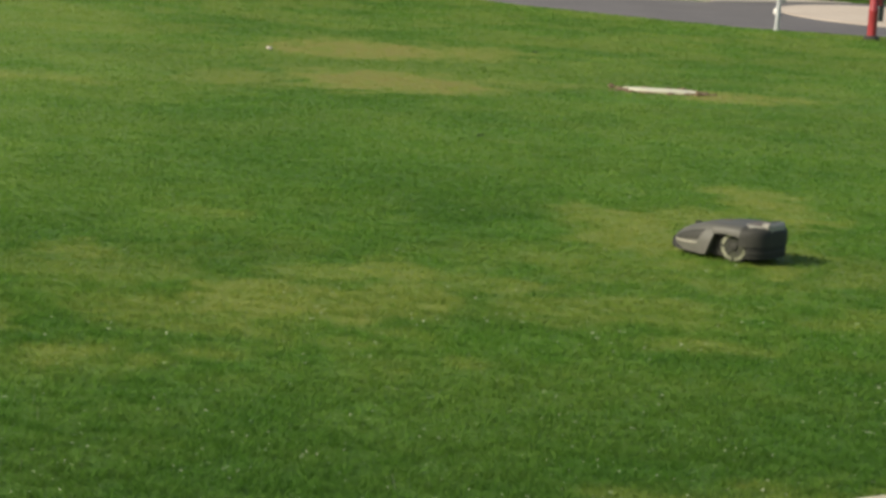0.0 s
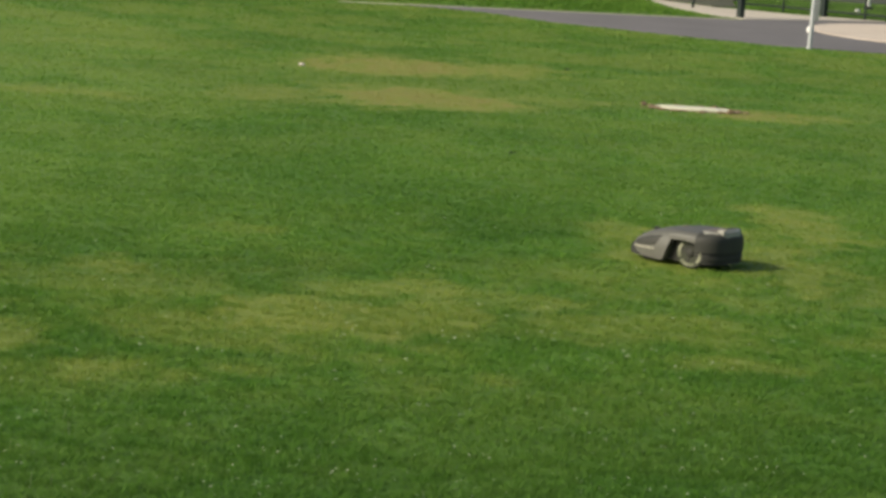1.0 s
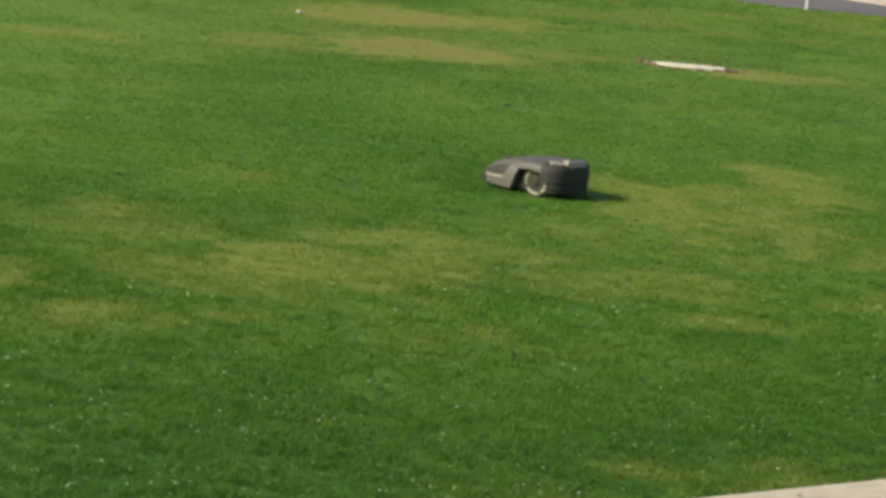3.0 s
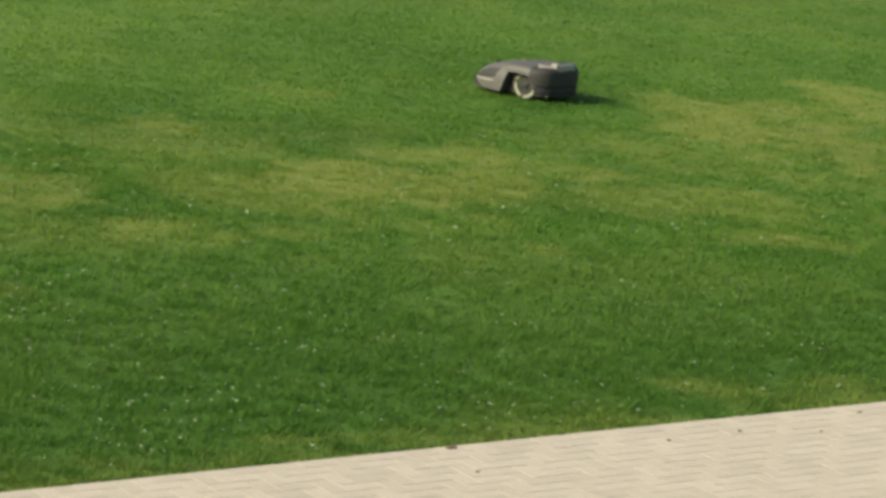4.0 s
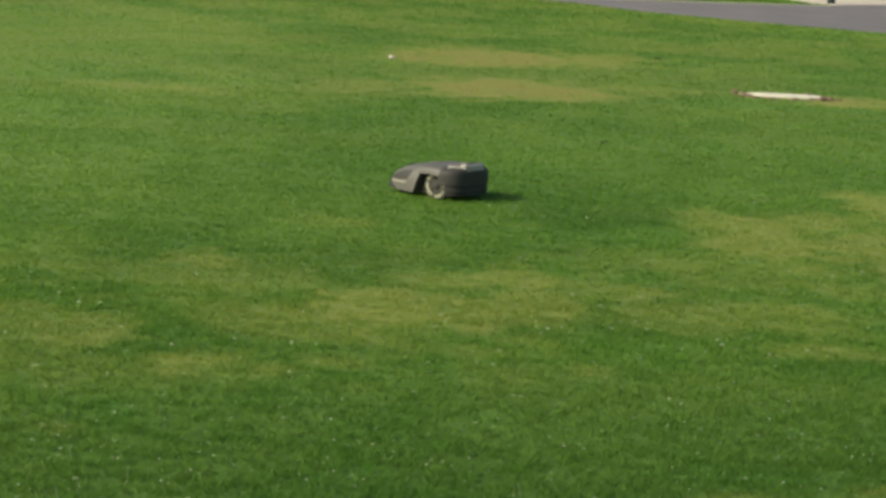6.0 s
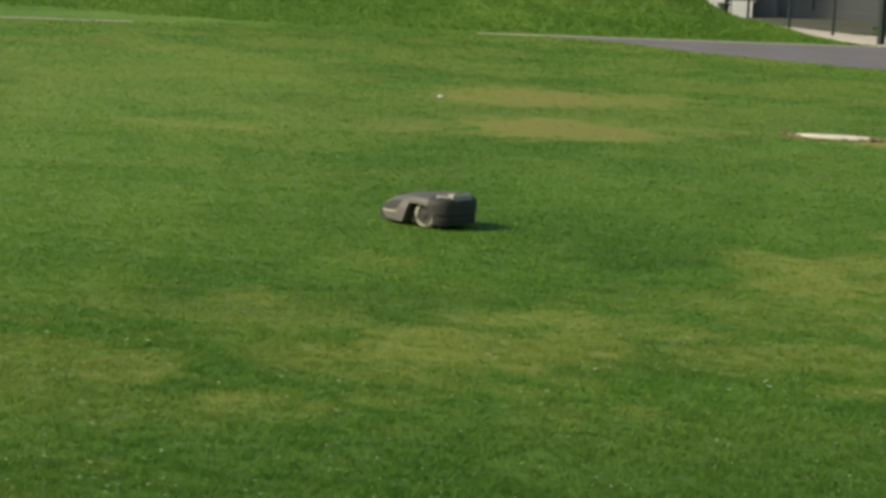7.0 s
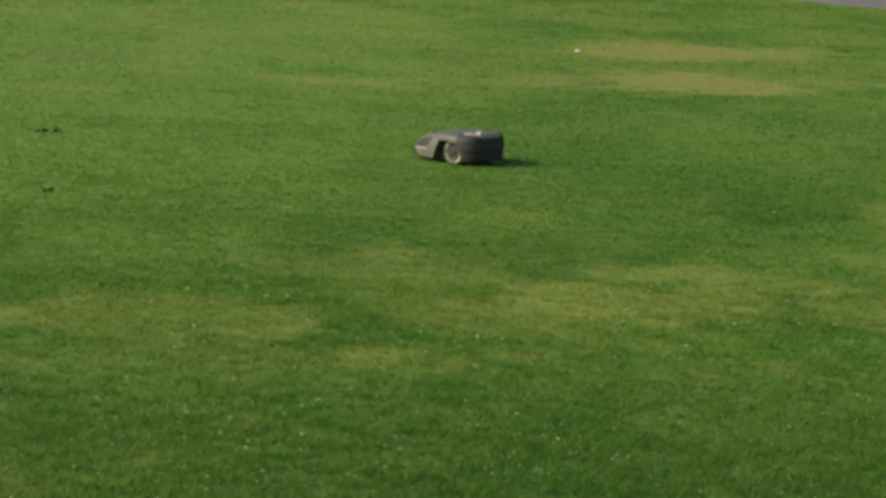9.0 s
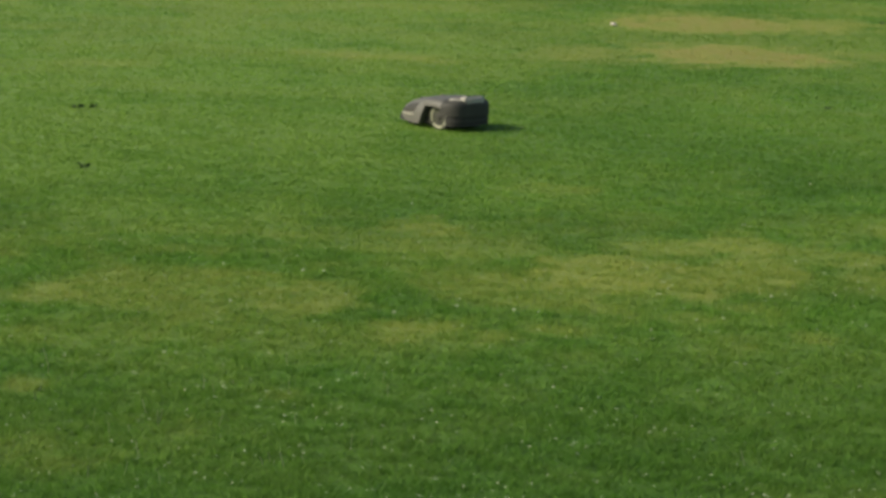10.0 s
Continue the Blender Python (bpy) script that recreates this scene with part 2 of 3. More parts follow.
# centre, half widths and strength of the worn patches: middle lawn, along the paving, far, and to the west
MID_PATCHES = [
    (-1.01, 17.83, 0.27, 0.49, 0.80), (-0.25, 19.94, 0.41, 0.33, 0.45), (2.62, 20.83, 0.21, 0.42, 0.70), (2.93, 19.76, 0.41, 1.14, 0.90),
    (3.53, 20.78, 0.35, 0.48, 0.75), (4.24, 21.75, 0.32, 0.85, 1.00), (3.64, 19.49, 0.48, 1.11, 0.85), (0.46, 17.59, 0.40, 0.32, 0.70),
    (0.98, 17.85, 0.28, 0.40, 0.80), (0.10, 16.39, 0.39, 0.64, 1.00), (0.58, 16.45, 0.38, 0.53, 0.85), (1.07, 16.76, 0.27, 0.59, 0.75),
    (-0.57, 16.18, 0.36, 0.28, 0.65), (1.71, 17.22, 0.41, 0.31, 0.60), (-1.55, 15.38, 0.29, 0.63, 0.75), (-1.75, 15.77, 0.11, 0.35, 0.60),
    (2.71, 16.88, 0.28, 0.24, 0.60),
]
MID_EAST_PATCHES = [
    (3.68, 18.28, 0.19, 0.33, 0.80), (-0.89, 14.55, 0.22, 0.25, 0.85), (-0.46, 14.52, 0.13, 0.15, 0.50), (-0.08, 14.76, 0.23, 0.17, 0.60),
    (1.01, 15.52, 0.18, 0.22, 0.50), (0.90, 14.46, 0.18, 0.15, 0.50), (1.25, 14.78, 0.14, 0.19, 0.60), (2.72, 15.59, 0.29, 0.19, 0.65),
    (2.99, 15.46, 0.17, 0.17, 0.50), (2.16, 18.47, 0.26, 0.38, 0.60), (-1.41, 12.90, 0.09, 0.14, 0.45), (-1.33, 15.73, 0.19, 0.24, 0.40),
    (1.37, 17.55, 0.22, 0.22, 0.50), (2.51, 17.86, 0.27, 0.20, 0.45),
]
EDGE_PATCHES = [
    (0.83, 11.02, 0.21, 0.11, 0.55), (-0.00, 10.61, 0.13, 0.11, 0.50), (1.87, 11.94, 0.24, 0.14, 0.50), (2.45, 12.17, 0.16, 0.17, 0.55),
    (0.18, 10.71, 0.14, 0.07, 0.40), (0.50, 10.89, 0.12, 0.07, 0.35), (1.28, 11.29, 0.15, 0.08, 0.35),
]
FAR_PATCHES = [
    (1.43, 33.97, 0.96, 1.10, 0.95), (2.70, 34.23, 0.63, 1.04, 0.65), (1.42, 30.32, 0.73, 1.07, 1.00), (2.15, 30.10, 0.48, 0.62, 0.90),
    (-0.13, 29.75, 0.51, 0.85, 0.55), (-2.13, 28.96, 0.62, 0.51, 0.40), (3.07, 30.60, 0.57, 0.58, 0.45), (5.18, 30.29, 0.45, 0.51, 0.90),
    (5.87, 30.24, 0.45, 0.38, 0.55), (-2.11, 35.11, 1.02, 0.58, 0.35), (4.51, 36.38, 0.53, 0.54, 0.30), (0.46, 34.74, 0.43, 0.58, 0.40),
]
WEST_PATCHES = [
    (-2.98, 15.30, 0.24, 0.35, 0.80), (-2.68, 15.91, 0.19, 0.29, 0.65), (-2.26, 15.89, 0.19, 0.18, 0.40), (-1.93, 15.90, 0.19, 0.14, 0.40),
    (-2.29, 11.55, 0.24, 0.44, 0.35), (-1.71, 12.08, 0.30, 0.37, 0.30), (-4.95, 27.29, 0.50, 0.36, 0.50), (-2.54, 28.84, 0.83, 0.40, 0.65),
    (-1.34, 28.54, 0.37, 0.34, 0.50), (-6.19, 30.93, 0.39, 0.40, 0.40), (-4.76, 31.68, 0.40, 0.34, 0.35), (-0.24, 29.67, 0.36, 0.48, 0.50),
    (-2.68, 12.92, 0.09, 0.16, 0.70),
]


def dryness(x, y):
    wob = smooth_noise(x, y, 0.55, 3) - 0.5
    wob2 = smooth_noise(x, y, 0.22, 4) - 0.5
    tuft = smooth_noise(x, y, 0.11, 6) - 0.5
    fine = smooth_noise(x, y, 0.05, 5)
    far_off = np.clip((y - 22) / 16, 0, 1)
    dry = np.zeros_like(x)
    worn_out = np.zeros_like(x)
    for cx, cy, rx, ry, s in FAR_PATCHES:
        d = np.sqrt(((x - cx) / (rx * 1.45)) ** 2 + ((y - cy) / (ry * 1.2)) ** 2) + 0.6 * wob + 0.6 * wob2 + 0.5 * tuft
        worn_out = np.maximum(worn_out, s * ease((1.34 - d) / 0.9))
    dry = np.maximum(dry, 1.1 * worn_out)
    for cx, cy, rx, ry, s in MID_PATCHES + MID_EAST_PATCHES + EDGE_PATCHES + WEST_PATCHES:
        d = np.sqrt(((x - cx) / (rx * 1.2)) ** 2 + ((y - cy) / (ry * 1.2)) ** 2) + 0.7 * wob + 0.7 * wob2 + 0.55 * tuft
        dry = np.maximum(dry, 1.08 * s * ease((1.34 - d) / 0.95))
    streak = smooth_noise(x, y, 1.1, 15) * 0.45 + smooth_noise(x, y, 0.4, 16) * 0.35 + smooth_noise(x, y, 0.15, 19) * 0.2
    # lighter straw tint over the middle belt, growing with distance
    band = 0.55 * np.exp(-((y - 16.4 - 0.25 * x) / 1.9) ** 2) + 0.10 + 0.42 * far_off
    dry = np.maximum(dry, band * ease((streak - 0.34) / 0.30)) * (y < kerb_y(x) + 0.3)
    edge = (PATIO_A[0] - x) * PATIO_IN[0] + (PATIO_A[1] - y) * PATIO_IN[1]
    # dry fringe by the paving; its reach and paleness also imitate haze there
    dry = np.maximum(dry, 0.75 * np.exp(-np.clip(edge, 0, 9) / 0.28) * ease((smooth_noise(x, y, 0.4, 17) * 0.6 + smooth_noise(x, y, 0.12, 18) * 0.4 - 0.25) / 0.4))
    return np.clip(dry * (0.45 + 0.85 * fine), 0, 1) + np.clip(0.55 * worn_out * (0.2 + 1.1 * fine), 0, 1)


def lushness(x, y):
    """The lawn is deep green by the paving, with darker drifts farther out, and pale to the west."""
    wob = 1.6 * (smooth_noise(x, y, 2.4, 41) - 0.5) + 1.0 * (smooth_noise(x, y, 0.7, 42) - 0.5)
    near = ease((15.4 - y + 0.25 * x + wob) / 3.6) * (1 - 0.5 * np.exp(-((x + 2.1) / 1.0) ** 2 - ((y - 12.0) / 1.3) ** 2))
    drift = smooth_noise(x, y, 1.5, 43) * 0.5 + smooth_noise(x, y, 0.5, 44) * 0.3 + smooth_noise(x, y, 0.2, 45) * 0.2
    belt = 0.75 * np.exp(-((y - 19.3 - 0.25 * x) / 1.5) ** 2) + 0.42
    west = ease((0.6 - x - 0.02 * (y - 20)) / 3.0) * ease((y - 16) / 4) * ease((46 - y) / 8)
    lawn = np.maximum(near, belt * ease((drift - 0.38) / 0.28) * (1 - 0.8 * west))
    bank = 0.15 * ease((drift - 0.40) / 0.3)
    return np.clip(np.where(y > kerb_y(x) + 0.3, bank, lawn), 0, 1)


def paleness(x, y):
    """Yellower, lighter green to the west, in the far half and on the bank."""
    drift = smooth_noise(x, y, 1.3, 46) * 0.5 + smooth_noise(x, y, 0.45, 47) * 0.3 + smooth_noise(x, y, 0.17, 48) * 0.2
    west = ease((0.8 - x - 0.05 * (y - 20)) / 3.2) * ease((y - 16.5) / 4.0) * ease((43 - y) / 8)
    return np.clip((0.9 * west + np.where(y < kerb_y(x) + 0.3, 0.25 * ease((y - 19) / 6), 0.6)) * (0.35 + 1.1 * ease((drift - 0.3) / 0.4)), 0, 1)


def relief(x, y):
    """Flat lawn; beyond the road a grassed bank that runs out towards the fence."""
    rise = ease((y - kerb_y(x) - 0.25) / 7.5)
    rise = rise * ease((53.2 - y) / 2.6)
    side = ease((6.9 - x + 0.2 * (smooth_noise(x, y, 1.4, 11) - 0.5)) / 2.8) ** 2.3
    lumps = 0.10 * (smooth_noise(x, y, 1.3, 12) - 0.5) + 0.05 * (smooth_noise(x, y, 0.5, 13) - 0.5)
    z = np.where(y > kerb_y(x) + 0.2, (1.35 * rise + lumps * ease((y - kerb_y(x) - 0.2) / 1.0)) * side, 0.0)
    verge = 0.06 * ease((y - kerb_y(x) - 0.14) / 0.4) * ease((7.0 - x) / 0.6) * ease((x + 12) / 2) * (y < 51)
    z = np.where(within(FOOTPATH, x, y), 0.0, z + verge)
    under_patio = (x - PATIO_A[0]) * PATIO_IN[0] + (y - PATIO_A[1]) * PATIO_IN[1] > 0.15
    return np.where(under_patio & (y < 20), -0.16, z)


def bare(x, y):
    """Where no grass grows: paving, road, path, bed."""
    inside_patio = (x - PATIO_A[0]) * PATIO_IN[0] + (y - PATIO_A[1]) * PATIO_IN[1] > -0.01
    road = within(ROAD, x, y) | ((y > kerb_y(x) - 0.03) & (y < kerb_y(x) + 0.15) & (x > 2.0) & (x < 7.8))
    walk_ = within(FOOTPATH, x, y)
    bed = within(BED, x, y)
    cover = (np.abs(x - 4.6) < 0.46) & (np.abs(y - 30.62) < 0.25)
    return inside_patio | road | walk_ | bed | cover


def build_lawn():
    xs = np.concatenate(([-2500, -600, -150, -45, -22, -16], np.arange(-13, 14.01, 0.125), [16, 22, 45, 150, 600, 2500]))
    ys = np.concatenate(([-2500, -600, -150, -40, -10, 0, 5], np.arange(8.5, 62, 0.125), [66, 75, 100, 150, 600, 2500]))
    gx, gy = np.meshgrid(xs, ys)
    gz = relief(gx, gy)
    gz = np.where((gy > 61) | (np.abs(gx) > 15), np.minimum(gz, 0.0), gz)
    nx, ny = len(xs), len(ys)
    idx = np.arange(nx * ny).reshape(ny, nx)
    quads = np.stack([idx[:-1, :-1], idx[:-1, 1:], idx[1:, 1:], idx[1:, :-1]], -1).reshape(-1, 4)
    me = bpy.data.meshes.new("ground")
    me.from_pydata(np.stack([gx, gy, gz], -1).reshape(-1, 3), [], quads)
    outer = (np.abs(gx) > 12.9) | (gy < 8.6) | (gy > 61.7)
    for key, values, usual in (("dry", dryness(gx, gy), 0.15), ("lush", lushness(gx, gy), 0.3), ("pale", paleness(gx, gy), 0.15)):
        values = np.where(outer, usual, values)
        me.attributes.new(key, "FLOAT", "POINT").data.foreach_set("value", values.ravel().astype(np.float32))
    me.shade_smooth()
    me.materials.append(GRASS)
    tagged(new("ground", me), "mown green lawn with straw-coloured worn patches", "lawn", kind="structure")


def triangles(name, pts, mat, attrs=()):
    """A mesh of loose triangles from an array n x 3 x 3."""
    n = len(pts)
    me = bpy.data.meshes.new(name)
    me.vertices.add(3 * n), me.loops.add(3 * n), me.polygons.add(n)
    me.vertices.foreach_set("co", pts.astype(np.float32).ravel())
    me.loops.foreach_set("vertex_index", np.arange(3 * n, dtype=np.int32))
    me.polygons.foreach_set("loop_start", np.arange(0, 3 * n, 3, dtype=np.int32))
    me.update(calc_edges=True)
    for key, values in attrs:
        me.attributes.new(key, "FLOAT", "POINT").data.foreach_set("value", np.repeat(values, 3).astype(np.float32))
    me.materials.append(mat)
    return new(name, me)


def scatter(rng, y0, y1, density, clump=0.0):
    """Even points on the part of the lawn in front of the camera."""
    wide = 0.5 * ((0.46 * y0 + 0.9) + (0.46 * y1 + 0.9))
    n = int(wide * (y1 - y0) * density)
    v = rng.random(n)
    y = y0 + (y1 - y0) * v
    x = (-0.225 * y - 0.45) + (0.46 * y + 0.9) * rng.random(n)
    keep = rng.random(n) < (0.46 * y + 0.9) / (0.46 * y1 + 0.9)
    return x[keep], y[keep]


def build_grass():
    rng = np.random.default_rng(5)
    bands = [(9.3, 13.0, 12000, 0.0050, 0.034), (13.0, 17.0, 8500, 0.0060, 0.030), (17.0, 19.5, 6000, 0.0075, 0.023), (19.5, 22.0, 5000, 0.0090, 0.020),
             (22.0, 25.0, 3600, 0.0105, 0.018), (25.0, 29.0, 2400, 0.0130, 0.017), (29.0, 37.0, 1400, 0.016, 0.017), (37.0, 46.5, 800, 0.020, 0.020), (45.0, 53.0, 900, 0.022, 0.0605)]
    all_pts, all_dry, all_lush, all_pale = [], [], [], []
    for y0, y1, dens, w, h in bands:
        x, y = scatter(rng, y0, y1, dens)
        bank = y > kerb_y(x) + 0.3
        ok = ~bare(x, y) & (bank if h > 0.06 else ~bank)
        x, y = x[ok], y[ok]
        n = len(x)
        z = relief(x, y)
        dry = dryness(x, y)
        tuft = smooth_noise(x, y, 0.075, 21) * 0.55 + smooth_noise(x + 3, y + 5, 0.035, 22) * 0.45
        tuft = ease((tuft - 0.22) / 0.5)
        hh = h * (0.30 + 1.05 * tuft) * (0.6 + 0.6 * rng.random(n)) * (1 - 0.55 * np.minimum(dry, 1))
        if h > 0.06:
            hh = hh * (1 - 0.6 * ease((x - 6.2) / 0.6))
        hh = np.where(rng.random(n) < 0.004, hh * 1.9, hh)
        ww = w * (0.7 + 0.6 * rng.random(n))
        turn, lean, way = rng.random(n) * 2 * np.pi, (0.5 + 1.3 * rng.random(n)) * hh, rng.random(n) * 2 * np.pi
        dx, dy = np.cos(turn) * ww / 2, np.sin(turn) * ww / 2
        pts = np.empty((n, 3, 3))
        pts[:, 0] = np.stack([x - dx, y - dy, z - 0.003], -1)
        pts[:, 1] = np.stack([x + dx, y + dy, z - 0.003], -1)
        pts[:, 2] = np.stack([x + np.cos(way) * lean, y + np.sin(way) * lean, z + hh], -1)
        all_pts.append(pts), all_dry.append(dry), all_lush.append(lushness(x, y)), all_pale.append(paleness(x, y))
    ob = triangles("grass", np.concatenate(all_pts), BLADES, (("dry", np.concatenate(all_dry)), ("lush", np.concatenate(all_lush)), ("pale", np.concatenate(all_pale))))
    tagged(ob, "short mown grass blades, green with dry straw ones", "grass", kind="stuff")


def build_flowers():
    """Small white clover heads over the near lawn, each a little cluster of petals."""
    rng = np.random.default_rng(9)
    pts = []
    for y0, y1, dens, size in ((9.8, 13, 44.0, 0.011), (13, 17, 16.0, 0.0135), (17, 24, 1.8, 0.014)):
        x, y = scatter(rng, y0, y1, dens)
        ok = ~bare(x, y)
        for px, py in zip(x[ok], y[ok]):
            s, h = size * (0.5 + 0.8 * rng.random()), 0.042 + 0.016 * rng.random()
            for k in range(7):
                a, b = rng.random() * 6.283, rng.random() * 0.9
                c = np.array((px, py, h)) + s * 0.5 * np.array((math.cos(a), math.sin(a), b))
                pts.append([c + s * 0.6 * (rng.random(3) - 0.5) for _ in range(3)])
    tagged(triangles("clover_flowers", np.array(pts), WHITE), "tiny white clover heads scattered through the grass", "flowers", kind="stuff")


# ---- road, path, bank edge ----
def build_road():
    tagged(part("road", plate(ROAD, -0.05, 0.008), ASPHALT), "grey-purple asphalt road beside the lawn", "road", kind="structure")
    bm = bmesh.new()
    spans = [(-9.5, -8.2), (-8.1, -4.6), (0.9, 3.4), (3.402, 6.0), (6.002, 7.75)]
    for a, b in spans:
        plate([(a, kerb_y(a)), (b, kerb_y(b)), (b, kerb_y(b) + 0.10), (a, kerb_y(a) + 0.10)], -0.1, 0.013, bm)
    tagged(part("kerb", bm, CONCRETE), "pale concrete kerb half grown over by grass", "kerb", kind="structure")
    tagged(part("pavement", plate(FOOTPATH, -0.05, 0.014), CONCRETE), "pale concrete footpath along the fence", "pavement", kind="structure")
    disc = [(10.9 + 2.2 * math.cos(a), 45.0 + 2.5 * math.sin(a)) for a in np.linspace(0, 2 * math.pi, 48, endpoint=False)]
    tagged(part("tan_apron", plate(disc, -0.05, 0.022), SAND), "round tan-coloured paved area in the asphalt", "pavement", kind="structure")
    tagged(part("planting_bed", plate(BED, -0.05, 0.03), MULCH), "dark mulch bed along the building", "planting bed", kind="structure")


def build_kerb_stone():
    bm = lathe([(0.05, 0.0), (0.065, 0.02), (0.06, 0.07), (0.035, 0.10), (0.005, 0.105)], 18)
    ob = part("marker_stone", shade(bm), RENDER)
    ob.location = (8.52, 44.3, 0.012)
    tagged(ob, "small round white marker stone at the paving's edge", "stone")


def build_cover():
    t = thing("inspection_cover", "pale rectangular concrete cover set in worn brown soil", "manhole cover", pose(4.72, 30.62, 0.0, 0, 0, -4))
    part("frame", box(-0.40, 0.42, -0.20, 0.20, -0.06, 0.004, 0.003), SOIL, t, "sunken edge filled with soil")
    part("lid", plate([(-0.50, 0.06), (-0.36, -0.10), (-0.10, -0.17), (0.24, -0.19), (0.35, -0.10), (0.31, 0.10), (0.10, 0.17), (-0.25, 0.19), (-0.43, 0.15)], -0.02, 0.020), SLAB, t, "pale weathered lid")
    for sx in (-1, 1):
        part("lifting_key", lathe([(0.03, 0.016), (0.03, 0.022), (0.012, 0.023)], 12, "z", None, (sx * 0.2, 0, 0)), STEEL, t)
    rng = np.random.default_rng(3)
    bm = bmesh.new()
    for i in range(70):
        a = rng.random() * 2 * math.pi
        r = 0.9 + 0.5 * rng.random()
        x, y = 4.66 + 0.45 * r * math.cos(a), 30.62 + 0.26 * r * math.sin(a)
        s = 0.015 + 0.028 * rng.random()
        bmesh.ops.create_icosphere(bm, subdivisions=1, radius=s, matrix=Matrix.Translation((x, y, 0.004)) @ Matrix.Diagonal((1.5, 1.1, 0.5, 1)))
    tagged(part("soil_clods", bm, SOIL), "crumbled brown soil round the cover", "soil", kind="stuff")
    for i, (x, y, s) in enumerate(((4.11, 30.80, 0.05), (5.02, 30.36, 0.05), (4.93, 30.82, 0.04))):
        bm = bmesh.new()
        bmesh.ops.create_icosphere(bm, subdivisions=2, radius=s)
        for v in bm.verts:
            v.co *= 0.8 + 0.4 * noise.noise(v.co * 20 + Vector((i * 9, 0, 0)))
            v.co.z *= 0.7
        ob = part("brick_shard", bm, SOIL)
        ob.location = (x, y, 0.02)
        tagged(ob, "brown lump of broken brick by the cover", "rubble", "rubble by the cover")


def build_small_litter():
    bm = bmesh.new()
    bmesh.ops.create_icosphere(bm, subdivisions=2, radius=0.045)
    for v in bm.verts:
        v.co = Vector((v.co.x * 1.1, v.co.y * 0.8, v.co.z * 0.55)) * (0.85 + 0.35 * noise.noise(v.co * 25))
    ob = part("pebble", shade(bm), CONCRETE)
    ob.location = (0.27, 33.17, 0.03)
    tagged(ob, "pale pebble lying on the worn lawn", "stone")


def build_weeds():
    """Low dark rosettes of broad leaves that stand out of the mown grass."""
    rng = random.Random(12)
    for x, y, size in ((-4.40, 23.5, 0.07), (-3.70, 20.06, 0.055), (-4.27, 23.62, 0.045), (3.62, 34.6, 0.06), (2.2, 25.4, 0.04)):
        bm = bmesh.new()
        for k in range(13):
            a = rng.uniform(0, 6.283)
            length, wide, up = size * rng.uniform(0.6, 1.1), size * rng.uniform(0.18, 0.28), rng.uniform(0.25, 0.8)
            c, d = Vector((math.cos(a), math.sin(a), up)), Vector((-math.sin(a), math.cos(a), 0.0))
            base, mid, tip = c * 0.1 * length, c * 0.6 * length + Vector((0, 0, 0.01)), c * length - Vector((0, 0, 0.012))
            q = [bm.verts.new(v) for v in (base, mid + d * wide / 2, tip, mid - d * wide / 2)]
            bm.faces.new((q[0], q[1], q[2])), bm.faces.new((q[0], q[2], q[3]))
        ob = part("weed", bm, LEAF)
        ob.location = (x, y, 0.012)
        tagged(ob, "low dark green weed rosette in the lawn", "weed", "weeds in the lawn")


def build_stalks():
    """A few pale seed stalks left standing by the paving."""
    rng = random.Random(21)
    spots = [(-2.62, 11.55), (-2.05, 11.25), (-2.9, 13.0), (-2.55, 12.6), (0.75, 11.9), (-1.9, 12.2)]
    spots += [(rng.uniform(-2.9, -0.9), rng.uniform(11.0, 13.6)) for _ in range(34)]
    for x, y in spots:
        bm = bmesh.new()
        lean = Vector((rng.uniform(-0.3, 0.3), rng.uniform(-0.3, 0.3), 1.0)).normalized()
        h = rng.uniform(0.05, 0.09)
        for k in range(3):
            a = 2.094 * k
            off = Vector((math.cos(a), math.sin(a), 0)) * 0.003
            nxt = Vector((math.cos(a + 2.094), math.sin(a + 2.094), 0)) * 0.003
            q = [bm.verts.new(v) for v in (off, nxt, nxt * 0.6 + lean * h, off * 0.6 + lean * h)]
            bm.faces.new(q)
        ob = part("grass_stalk", bm, STALK)
        ob.location = (x, y, 0)
        tagged(ob, "pale dry grass stalk standing in the lawn", "grass stalk", "stalks in the lawn")


def build_posts():
    t = thing("grey_post", "galvanised grey steel post at the road's edge", "post", pose(7.88, 40.95, 0, 0, 1.6, 0))
    part("pole", shade(lathe([(0.034, -0.02), (0.034, 2.6), (0.02, 2.62)], 20)), STEEL, t)
    part("channel", box(0.028, 0.090, -0.035, 0.035, 0.42, 2.5, 0.006), DULL, t, "dull grey channel fixed to the pole")
    part("collar", lathe([(0.045, -0.01), (0.048, 0.012), (0.036, 0.02)], 20), STEEL, t)
    for z in (0.6, 1.4, 2.2):
        part("clamp", lathe([(0.036, z), (0.040, z + 0.005), (0.040, z + 0.03), (0.036, z + 0.035)], 20), STEEL, t)
    t = thing("red_bollard", "red painted steel bollard on a dark base", "bollard", pose(9.13, 40.08, 0))
    part("base", lathe([(0.12, -0.02), (0.12, 0.03), (0.09, 0.06)], 24), DARK, t, "dark base plate")
    part("pole", shade(lathe([(0.068, 0.05), (0.068, 0.40), (0.072, 0.41), (0.072, 0.44), (0.062, 0.46), (0.062, 1.0)], 24)), RED, t)
    part("cap", shade(lathe([(0.062, 1.0), (0.072, 1.01), (0.06, 1.05), (0.01, 1.07)], 24)), RED, t)
    part("handle", box(0.055, 0.115, -0.02, 0.02, 0.50, 0.62, 0.008), RED, t)


